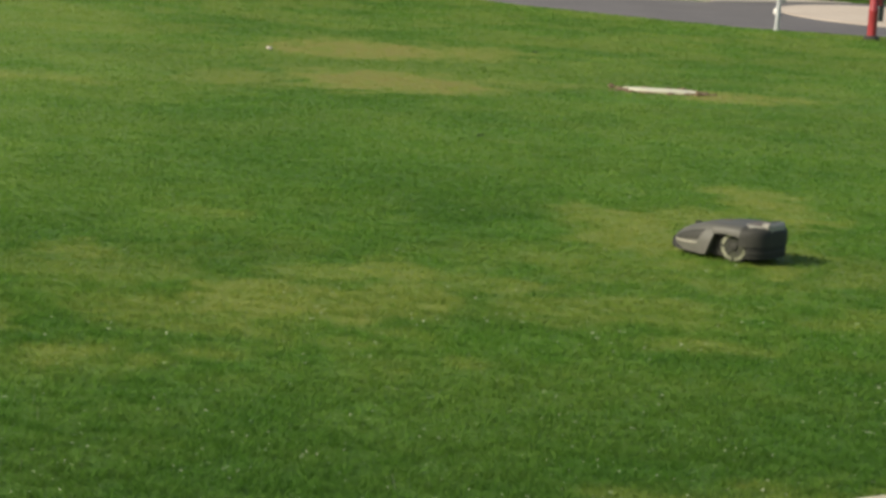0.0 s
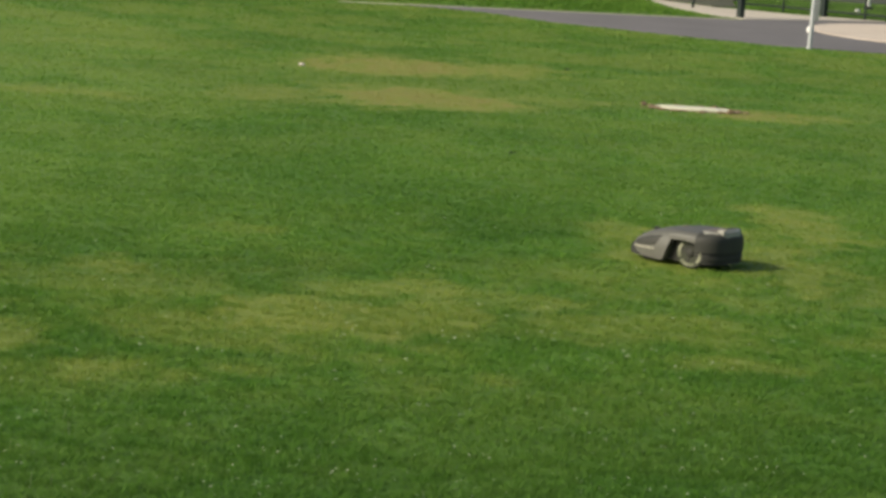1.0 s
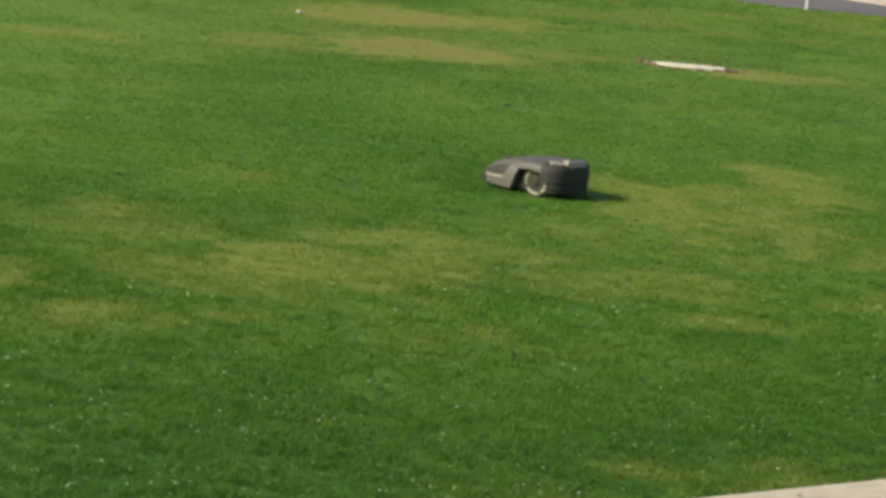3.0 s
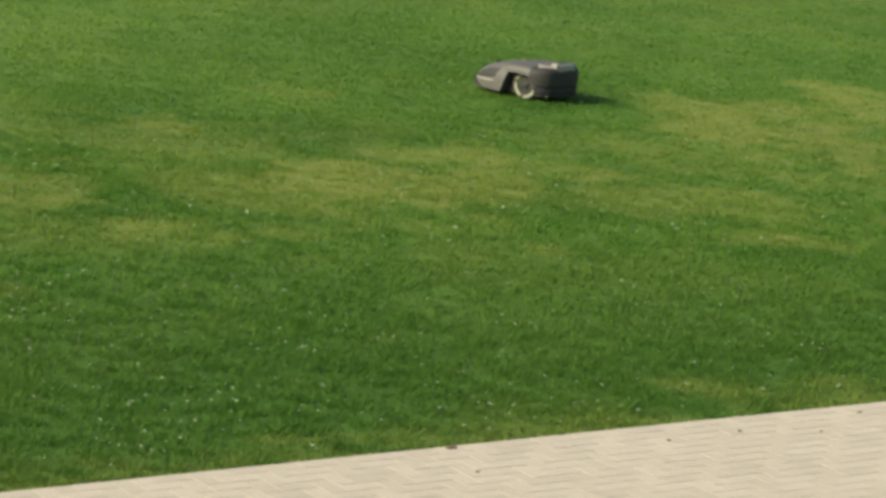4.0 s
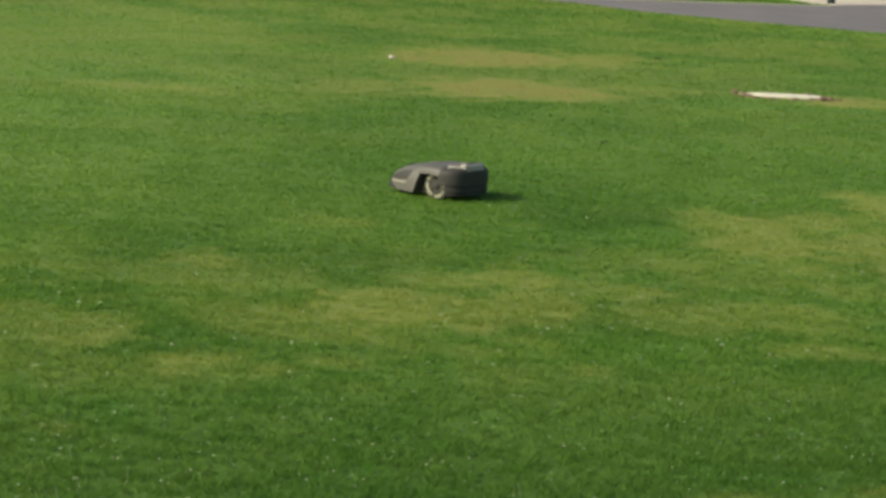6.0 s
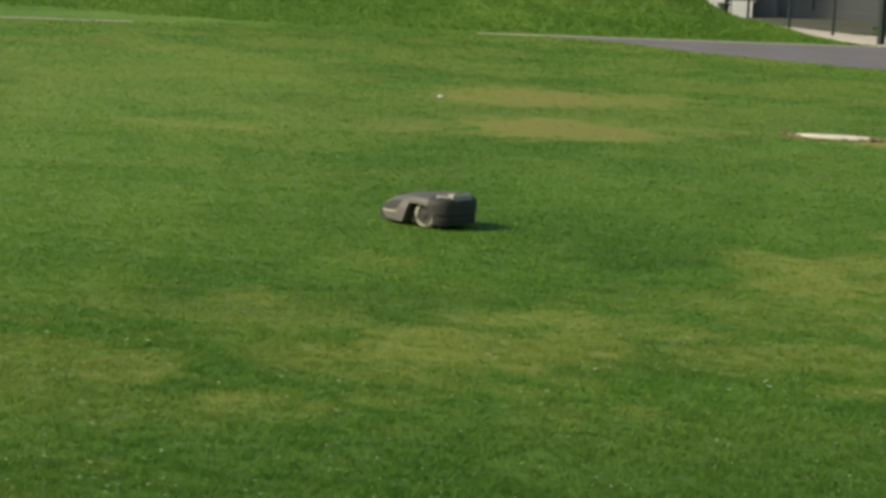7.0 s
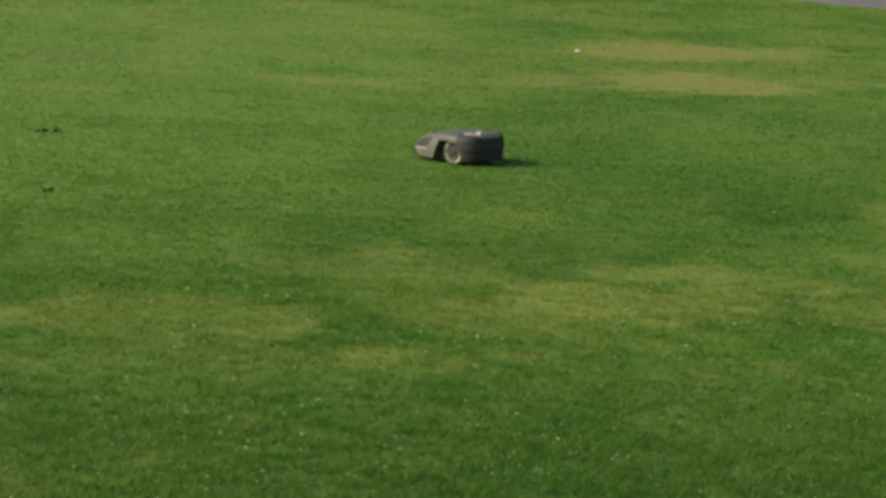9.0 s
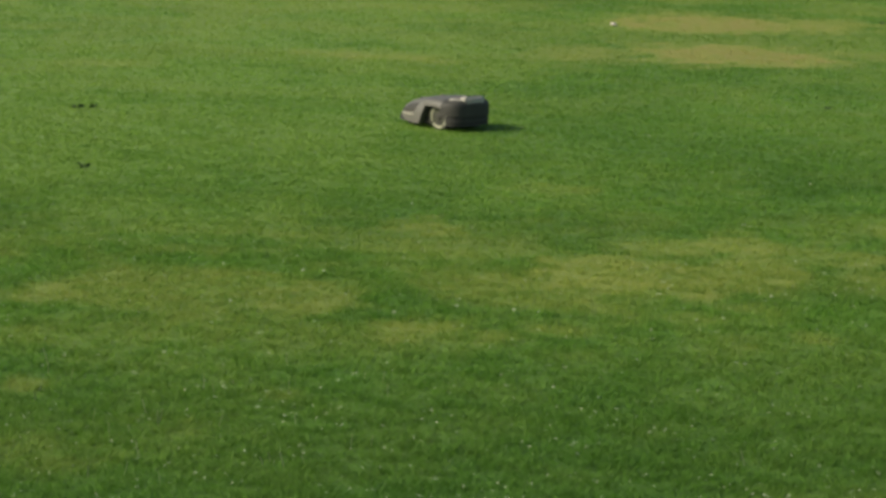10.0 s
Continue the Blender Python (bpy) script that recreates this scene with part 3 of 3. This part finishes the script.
def build_pale_post():
    t = thing("pale_post", "pale slim metal post standing in the grass", "post", pose(-7.64, 42.78, 0))
    part("pole", shade(lathe([(0.036, -0.05), (0.036, 1.2), (0.030, 1.22)], 18)), RENDER, t)
    part("foot", lathe([(0.055, -0.02), (0.055, 0.02), (0.038, 0.03)], 18), STEEL, t)


def build_gate_post():
    """A dark post with a pale edge strip beside the round apron."""
    t = thing("gate_post", "dark green gate post with a pale edge strip", "post", pose(10.06, 43.65, 0.02, 0, 0, 8))
    part("upright", box(-0.04, 0.04, -0.04, 0.04, 0.0, 1.7, 0.006), FENCE, t)
    part("strip", box(-0.085, -0.042, -0.02, 0.02, 0.0, 1.7, 0.004), RENDER, t, "pale strip")
    part("foot", box(-0.10, 0.07, -0.06, 0.06, -0.01, 0.012, 0.004), CONCRETE, t)
    part("cap", box(-0.045, 0.045, -0.045, 0.045, 1.7, 1.72, 0.004), BLACK, t)


def build_fences():
    """Two runs of dark fence: along the footpath, and behind it."""
    run_a = [(6.15, 52.3), (6.72, 50.66), (7.29, 49.04), (7.84, 47.16)]
    run_b = [(8.31, 49.67), (8.98, 49.4), (9.63, 48.95), (10.28, 48.5), (10.95, 48.05), (11.6, 47.6)]
    for run, half, label, big in ((run_a, 0.02, "dark green steel fence posts along the footpath", 3), (run_b, 0.018, "dark open wire fence behind the footpath", 2)):
        x_0, y_0 = run[0]
        t = thing("fence", label, "fence", pose(x_0, y_0, 0))
        for i, (x, y) in enumerate(run):
            h = 0.05 if i == big else half
            p = part("post", box(-h, h, -h, h, -0.05, 1.9, 0.006), FENCE, t)
            p.matrix_basis = pose(x - x_0, y - y_0, 0, 0, 0, 35)
            part("cap", box(-h - 0.004, h + 0.004, -h - 0.004, h + 0.004, 1.9, 1.915, 0.003), BLACK, p)
        for i, ((x0, y0), (x1, y1)) in enumerate(zip(run, run[1:])):
            if run is run_a and i == 2:
                continue
            m = pose(x0 - x_0, y0 - y_0, 0, 0, 0, math.degrees(math.atan2(y1 - y0, x1 - x0)))
            length = math.hypot(x1 - x0, y1 - y0)
            z_low = 0.10 if run is run_b else 1.2
            for z in (z_low, 1.80):
                part("rail", box(0.03, length - 0.03, -0.013, 0.013, z - 0.015, z + 0.02, 0.004), FENCE, t).matrix_basis = m
            if run is run_b:
                bm = bmesh.new()
                for k in range(1, int(length / 0.05)):
                    box(k * 0.05 - 0.005, k * 0.05 + 0.005, -0.004, 0.004, z_low, 1.8, 0, bm)
                part("wires", bm, FENCE, t, "thin upright wires").matrix_basis = m


def build_building():
    """Dark clad building with a stepped white plinth, beyond the bank."""
    t = thing("building", "dark grey clad building with a white rendered plinth", "building", pose(0, 0, 0))
    part("wall", box(6.98, 30.0, 54.0, 62.0, -0.1, 6.4, 0.02), FACADE, t)
    part("corner_pier", box(6.43, 6.88, 53.72, 54.1, -0.1, 6.4, 0.015), FACADE, t)
    part("reveal", box(6.88, 6.98, 53.95, 54.2, -0.1, 6.4, 0.005), BROWN, t, "brownish recessed strip")
    part("upper_wall", box(-4.0, 6.43, 53.4, 62.0, 0.3, 6.4, 0.02), BROWN, t, "brown clad upper wall")
    part("plinth", box(5.90, 6.34, 53.2, 53.9, -0.1, 0.335, 0.012), RENDER, t, "white rendered plinth block")
    part("plinth", box(4.6, 5.80, 53.2, 53.9, -0.1, 0.86, 0.012), RENDER, t, "white rendered plinth block")
    for k in range(8):
        x = 7.6 + 1.5 * k
        part("joint_strip", box(x, x + 0.03, 53.985, 54.0, 0.0, 6.3), BLACK, t)
    part("base_trim", box(6.99, 29.9, 53.96, 54.0, 0.0, 0.18, 0.006), FACADE, t)
    part("roof", box(-4.1, 30.1, 53.3, 62.1, 6.4, 6.6, 0.03), DARK, t)


def build_planters():
    for i, (x, y, z) in enumerate(((5.61, 51.6, 0.14), (5.16, 51.6, 0.29))):
        t = thing("planter", "dark tapered planter pot before the white plinth", "planter", pose(x, y, z), "planters by the plinth")
        part("pot", shade(lathe([(0.075, 0.0), (0.082, 0.02), (0.108, 0.20), (0.10, 0.20), (0.09, 0.17)], 20)), MULCH, t)
        part("rim", shade(lathe([(0.110, 0.195), (0.120, 0.20), (0.120, 0.225), (0.100, 0.228)], 20)), BLACK, t)
        part("stake", box(0.125, 0.145, -0.01, 0.01, -0.2, 0.6, 0.003), FENCE, t)


def build_far_bollard():
    t = thing("small_bollard", "small pale bollard on grass behind the fence", "bollard", pose(11.03, 51.83, 0))
    part("foot", lathe([(0.10, -0.02), (0.09, 0.05), (0.04, 0.07)], 16), BLACK, t)
    part("pole", shade(lathe([(0.045, 0.03), (0.045, 0.85), (0.03, 0.88)], 16)), RENDER, t)
    bm = bmesh.new()
    bmesh.ops.create_icosphere(bm, subdivisions=2, radius=0.055, matrix=Matrix.Diagonal((1.2, 0.8, 0.6, 1)))
    ob = part("white_stone", shade(bm), RENDER)
    ob.location = (10.58, 50.6, 0.04)
    tagged(ob, "white stone on the grass behind the fence", "stone")


# ---- the paving at the near edge ----
BRICK = 0.08


def build_patio():
    """Herringbone paving of 8 x 16 cm blocks; the first 300 by the lawn are blocks of their own."""
    at = Matrix(((PATIO_DIR[0], -PATIO_IN[0], 0, PATIO_A[0]), (PATIO_DIR[1], -PATIO_IN[1], 0, PATIO_A[1]), (0, 0, 1, 0), (0, 0, 0, 1)))
    base = part("patio", box(-7, 10, -13, 0.0, -0.12, 0.005), JOINT)
    base.matrix_world = at
    tagged(base, "cream herringbone block paving at the lawn's edge", "patio", kind="structure")
    rng = random.Random(4)
    g, b = 0.002, BRICK
    kinds = {"wide": (2 * b, b), "deep": (b, 2 * b), "half": (b, b)}
    meshes, rest = {}, []
    for r in range(0, 162):
        for c in range(-87, 125):
            i = (c + r) % 4
            # rows count away from the lawn
            if i == 0:
                kind, x, y = "wide", c * b, -(r + 1) * b
            elif i == 3 and r == 0:
                kind, x, y = "half", c * b, -b
            elif i == 2:
                kind, x, y = "deep", c * b, -(r + 2) * b
            else:
                continue
            w, d = kinds[kind]
            if 2 <= c < 58 and r < 10:
                if kind not in meshes:
                    ob = part("paver", box(g, w - g, g, d - g, -0.04, 0.0, 0.0006), PAVER, base)
                    meshes[kind] = ob.data
                else:
                    ob = new("paver", meshes[kind])
                    ob.parent = base
                ob.matrix_basis = pose(x, y, 0.008 + rng.uniform(-0.0003, 0.0003), rng.uniform(-0.06, 0.06), rng.uniform(-0.06, 0.06), 0)
            else:
                rest.append((x + g, x + w - g, y + g, y + d - g))
    n = len(rest)
    q = np.array(rest)
    co = np.empty((n, 8, 3))
    for k, (ix, iy) in enumerate(((0, 2), (1, 2), (1, 3), (0, 3))):
        for top in (0, 1):
            co[:, k + 4 * top, 0], co[:, k + 4 * top, 1], co[:, k + 4 * top, 2] = q[:, ix], q[:, iy], -0.02 + 0.028 * top
    faces = (np.arange(n)[:, None, None] * 8 + np.array(((4, 5, 6, 7), (0, 1, 5, 4), (1, 2, 6, 5), (2, 3, 7, 6), (3, 0, 4, 7)))).reshape(-1, 4)
    me = bpy.data.meshes.new("more_pavers")
    me.from_pydata(co.reshape(-1, 3), [], faces)
    me.materials.append(PAVER)
    ob = new("more_pavers", me)
    ob.parent = base
    tagged(ob, kind="stuff")
    for x, y, s in ((1.99, -0.03, 0.020), (2.95, -0.22, 0.009), (3.35, -0.2, 0.010), (1.9, -0.35, 0.008), (4.1, -0.12, 0.010), (3.7, -0.32, 0.008)):
        bm = bmesh.new()
        bmesh.ops.create_icosphere(bm, subdivisions=1, radius=s, matrix=Matrix.Diagonal((1.4, 0.9, 0.35, 1)))
        ob = part("dead_leaf", bm, SOIL)
        ob.matrix_world = at @ pose(x, y, 0.012)
        tagged(ob, "small brown dead leaf lying on the paving", "leaf", "leaves on the paving")


# ---- the robotic mower ----
# local axes: x forward, y to its left, origin on the ground under the rear axle
SHELL_RINGS = [(0.565, 0.070, 0.122, 0.085), (0.555, 0.112, 0.144, 0.075), (0.525, 0.152, 0.172, 0.062), (0.48, 0.185, 0.202, 0.052), (0.41, 0.215, 0.234, 0.046),
               (0.31, 0.239, 0.264, 0.040), (0.22, 0.252, 0.280, 0.040), (0.15, 0.257, 0.286, 0.044)]
FLANK = 3.5


def slanted(ring, by):
    """A cross-section whose foot is pushed forward, for the edge of the wheel arch."""
    return [(x + by * max(0.0, 0.22 - z) / 0.18, y, z) for x, y, z in ring]


def shell_side(x, z):
    """Half width of the front shell at a place along it and a height."""
    rows = SHELL_RINGS[::-1]
    hw, zt, zb = (np.interp(x, [r[0] for r in rows], [r[k] for r in rows]) for k in (1, 2, 3))
    s = min(max((z - zb) / (zt - zb), 0.0), 0.999) ** (FLANK / 2)
    return hw * (1 - s * s) ** (1 / FLANK)


def rounded_rear(length, half, start, top, low, power, fall, rise, n=12):
    """Cross-sections of a body that is round at the back: from start to -length, its roof falling and its foot rising."""
    first = math.asin(min(1.0, (-start / length) ** 1.5))
    out = []
    for i in range(n + 1):
        a = first + (math.radians(88) - first) * i / n
        s, c = math.sin(a), math.cos(a)
        f = ((s - math.sin(first)) / (1 - math.sin(first))) ** 4
        out.append(section(-length * s ** (2 / 3), half * c ** (2 / 3), top - fall * f, low + rise * f * 0.3, power, 34))
    return out


def side_patch(outline_low, outline_high, side, proud, steps=10, rows=5):
    """A panel that follows the shell's flank between two lines of (x, z)."""
    bm = bmesh.new()
    grid = []
    for i in range(steps + 1):
        f = i / steps
        lo = [np.interp(f, np.linspace(0, 1, len(outline_low)), [p[k] for p in outline_low]) for k in (0, 1)]
        hi = [np.interp(f, np.linspace(0, 1, len(outline_high)), [p[k] for p in outline_high]) for k in (0, 1)]
        col = []
        for j in range(rows + 1):
            g = j / rows
            x, z = lo[0] + (hi[0] - lo[0]) * g, lo[1] + (hi[1] - lo[1]) * g
            edge = min(f, 1 - f, g, 1 - g)
            col.append(bm.verts.new((x, side * (shell_side(x, z) + (proud if edge > 0 else -0.004)), z)))
        grid.append(col)
    for a, b in zip(grid, grid[1:]):
        for j in range(rows):
            bm.faces.new((a[j], b[j], b[j + 1], a[j + 1]))
    bmesh.ops.recalc_face_normals(bm, faces=bm.faces)
    return shade(bm)


def wheel_mesh(radius, width, lugs):
    half = width / 2
    bm = lathe([(radius * 0.74, -half), (radius * 0.90, -half), (radius * 0.96, -half * 0.8), (radius * 0.96, half * 0.8), (radius * 0.90, half), (radius * 0.74, half)], 36, "y")
    for k in range(lugs):
        m = Matrix.Rotation(2 * math.pi * k / lugs, 4, "Y")
        b = box(-0.007, 0.007, -half * 0.95, half * 0.95, radius * 0.94, radius, 0)
        bmesh.ops.transform(b, matrix=m, verts=b.verts)
        me = bpy.data.meshes.new("lug")
        b.to_mesh(me)
        b.free()
        bm.from_mesh(me)
        bpy.data.meshes.remove(me)
    return bm


def ring_arc(start, sweep, inner, outer, y0, y1, steps=12):
    """A piece of a flat ring in the wheel's plane."""
    bm = bmesh.new()
    rows = []
    for i in range(steps + 1):
        a = math.radians(start + sweep * i / steps)
        rows.append([bm.verts.new((r * math.cos(a), y, r * math.sin(a))) for r, y in ((inner, y0), (inner, y1), (outer, y1), (outer, y0))])
    for a, b in zip(rows, rows[1:]):
        for j in range(4):
            bm.faces.new((a[j], a[(j + 1) % 4], b[(j + 1) % 4], b[j]))
    bm.faces.new(rows[0]), bm.faces.new(rows[-1])
    bmesh.ops.recalc_face_normals(bm, faces=bm.faces)
    return bm


def drive_wheel(mower, side):
    w = part("drive_wheel", wheel_mesh(0.122, 0.05, 22), RUBBER, mower, "black lugged tyre stained with grass")
    w.location = (-0.005, side * 0.188, 0.122)
    out = side * 0.026
    part("disc", lathe([(0.088, -0.006), (0.088, 0.002)], 30, "y", None, (0, out - side * 0.006, 0)), BLACK, w)
    for k in range(4):
        part("rim", ring_arc(90 * k + 7, 76, 0.080, 0.104, out - 0.004, out + 0.005), RIM, w, "pale rim segment")
        bm = box(-0.009, 0.009, -0.003, 0.003, 0.028, 0.084, 0.002)
        bmesh.ops.transform(bm, matrix=Matrix.Translation((0, out, 0)) @ Matrix.Rotation(math.pi / 2 * (k + 0.5), 4, "Y"), verts=bm.verts)
        part("spoke", bm, DARK, w)
    part("hub", shade(lathe([(0.030, -0.01), (0.030, 0.008), (0.022, 0.012), (0.004, 0.013)] if side > 0 else [(0.030, 0.01), (0.030, -0.008), (0.022, -0.012), (0.004, -0.013)], 20, "y", None, (0, out, 0))), DARK, w)
    return w


def caster(mower, side):
    w = part("caster_wheel", wheel_mesh(0.055, 0.035, 14), RUBBER, mower)
    w.location = (0.40, side * 0.13, 0.055)
    part("hub", shade(lathe([(0.032, -0.019), (0.032, 0.019)], 16, "y")), DARK, w)
    part("fork", box(0.375, 0.425, side * 0.13 - 0.028, side * 0.13 - 0.021, 0.05, 0.16, 0.003), DARK, mower)
    return w


def build_mower():
    t = thing("robotic_mower", "grey robotic lawn mower with dark rear and pale-rimmed wheels", "robotic lawn mower", pose(3.59, 18.93, 0, 0, 0, 136))
    t.scale = (0.956, 0.955, 0.925)
    rings = [section(x, hw, zt, zb, FLANK) for x, hw, zt, zb in SHELL_RINGS]
    rings[-2], rings[-1] = slanted(rings[-2], 0.02), slanted(rings[-1], 0.06)
    part("front_shell", loft(rings), SHELL, t, "light grey front shell")
    over = [(0.165, 0.255, 0.2845, 0.205), (0.11, 0.260, 0.289, 0.214), (0.02, 0.264, 0.291, 0.218), (-0.06, 0.264, 0.290, 0.206), (-0.10, 0.258, 0.287, 0.190)]
    part("wheel_cover", loft([section(x, hw, zt, zb, 4.0) for x, hw, zt, zb in over]), SHELL, t, "light grey cover over the wheels")
    part("bumper", loft([section(x, hw, zt, zb, 3.5) for x, hw, zt, zb in ((0.586, 0.05, 0.118, 0.078), (0.574, 0.118, 0.126, 0.058), (0.535, 0.170, 0.108, 0.048), (0.47, 0.198, 0.085, 0.042), (0.36, 0.222, 0.062, 0.036))]), BLACK, t, "black nose bumper")
    part("chassis", loft([section(x, hw, zt, zb, 5) for x, hw, zt, zb in ((0.44, 0.16, 0.10, 0.045), (0.24, 0.180, 0.16, 0.04), (0.18, 0.184, 0.25, 0.04), (-0.14, 0.184, 0.25, 0.04))]), BLACK, t)
    part("rear_cover", loft(rounded_rear(0.252, 0.270, -0.070, 0.292, 0.142, 5.0, 0.040, 0.0)), DARK, t, "dark grey rear cover with a rounded back")
    part("rear_skirt", loft(rounded_rear(0.244, 0.266, -0.122, 0.146, 0.052, 12.0, 0.0, 0.0)), BLACK, t, "black rear skirt")
    part("groove", loft(rounded_rear(0.236, 0.258, -0.124, 0.160, 0.136, 12.0, 0.0, 0.0)), BLACK, t)
    part("skirt_ridge", loft(rounded_rear(0.249, 0.271, -0.130, 0.108, 0.094, 6.0, 0.0, 0.0)), DARK, t)
    lid = [(-0.03, 0.100, 0.293, 0.272), (-0.06, 0.145, 0.299, 0.272), (-0.12, 0.165, 0.303, 0.272), (-0.18, 0.150, 0.303, 0.272), (-0.205, 0.120, 0.296, 0.268)]
    part("top_lid", loft([section(x, hw, zt, zb, 4) for x, hw, zt, zb in lid]), TRIM, t, "warm grey top lid")
    part("lid_edge", loft([section(x, hw, zt, zb, 6) for x, hw, zt, zb in ((-0.02, 0.110, 0.290, 0.27), (-0.07, 0.155, 0.2955, 0.27), (-0.115, 0.214, 0.2965, 0.262), (-0.15, 0.178, 0.297, 0.27), (-0.190, 0.160, 0.297, 0.27), (-0.212, 0.125, 0.290, 0.265))]), LIP, t, "pale edge round the lid")
    part("grip", loft([section(x, hw, zt, zb, 5) for x, hw, zt, zb in ((-0.160, 0.105, 0.303, 0.28), (-0.176, 0.130, 0.319, 0.28), (-0.222, 0.125, 0.318, 0.27), (-0.243, 0.095, 0.298, 0.255))]), LIP, t, "pale carrying grip at the back")
    part("grip_slot", box(-0.214, -0.182, -0.075, 0.075, 0.314, 0.321, 0.003), BLACK, t)
    part("stop_button", shade(lathe([(0.034, 0.27), (0.034, 0.286), (0.027, 0.290), (0.004, 0.291)], 20, "z", None, (0.17, 0, 0))), TRIM, t)
    part("sensor", shade(lathe([(0.026, 0.19), (0.024, 0.238), (0.016, 0.244), (0.003, 0.245)], 16, "z", None, (0.43, 0, 0))), BLACK, t)
    for side in (-1, 1):
        low = [(0.535, 0.116), (0.45, 0.120), (0.36, 0.126), (0.28, 0.132)]
        high = [(0.532, 0.136), (0.475, 0.172), (0.37, 0.216), (0.205, 0.246)]
        part("side_panel", side_patch(low, high, side, 0.003), DARK, t, "dark inset flank panel")
        part("flank_strip", side_patch([(0.545, 0.100), (0.45, 0.100), (0.36, 0.102), (0.28, 0.108)], [(0.546, 0.116), (0.45, 0.119), (0.36, 0.123), (0.28, 0.127)], side, 0.004), LIP, t, "pale strip under the flank panel")
    return t, [drive_wheel(t, 1), drive_wheel(t, -1)], [caster(t, 1), caster(t, -1)]


build_lawn()
build_road()
build_kerb_stone()
build_cover()
build_small_litter()
build_weeds()
build_stalks()
build_posts()
build_pale_post()
build_gate_post()
build_fences()
build_building()
build_planters()
build_far_bollard()
mower, drive_wheels, casters = build_mower()
build_flowers()
build_patio()
build_grass()


def motions():
    """The mower drives steadily away over the lawn; its wheels roll with it."""
    path = [
        (0.0, 3.556, 18.898, 140.0),
        (1.0, 3.085, 19.297, 139.8),
        (2.0, 2.610, 19.705, 139.6),
        (3.0, 2.120, 20.134, 139.4),
        (4.0, 1.634, 20.567, 139.2),
        (5.0, 1.158, 20.997, 139.0),
        (6.0, 0.690, 21.430, 138.8),
        (7.0, 0.228, 21.863, 138.6),
        (8.0, -0.226, 22.298, 138.4),
        (9.0, -0.670, 22.729, 138.1),
        (10.0, -1.108, 23.161, 137.8),
    ]
    ts, px, py, hd = (np.array([r[k] for r in path]) for k in range(4))
    walk(mower, [(t, pose(x, y, 0.0, 0, 0, h)) for t, x, y, h in path])
    steps = np.arange(0, 10.001, 0.1)
    fx, fy = np.interp(steps, ts, px), np.interp(steps, ts, py)
    gone = np.concatenate(([0.0], np.cumsum(np.hypot(np.diff(fx), np.diff(fy)))))
    for wheels, radius in ((drive_wheels, 0.117), (casters, 0.053)):
        for w in wheels:
            x, y, z = w.location
            walk(w, [(float(t), pose(x, y, z, 0, math.degrees(g / radius), 0)) for t, g in zip(steps, gone)])


motions()
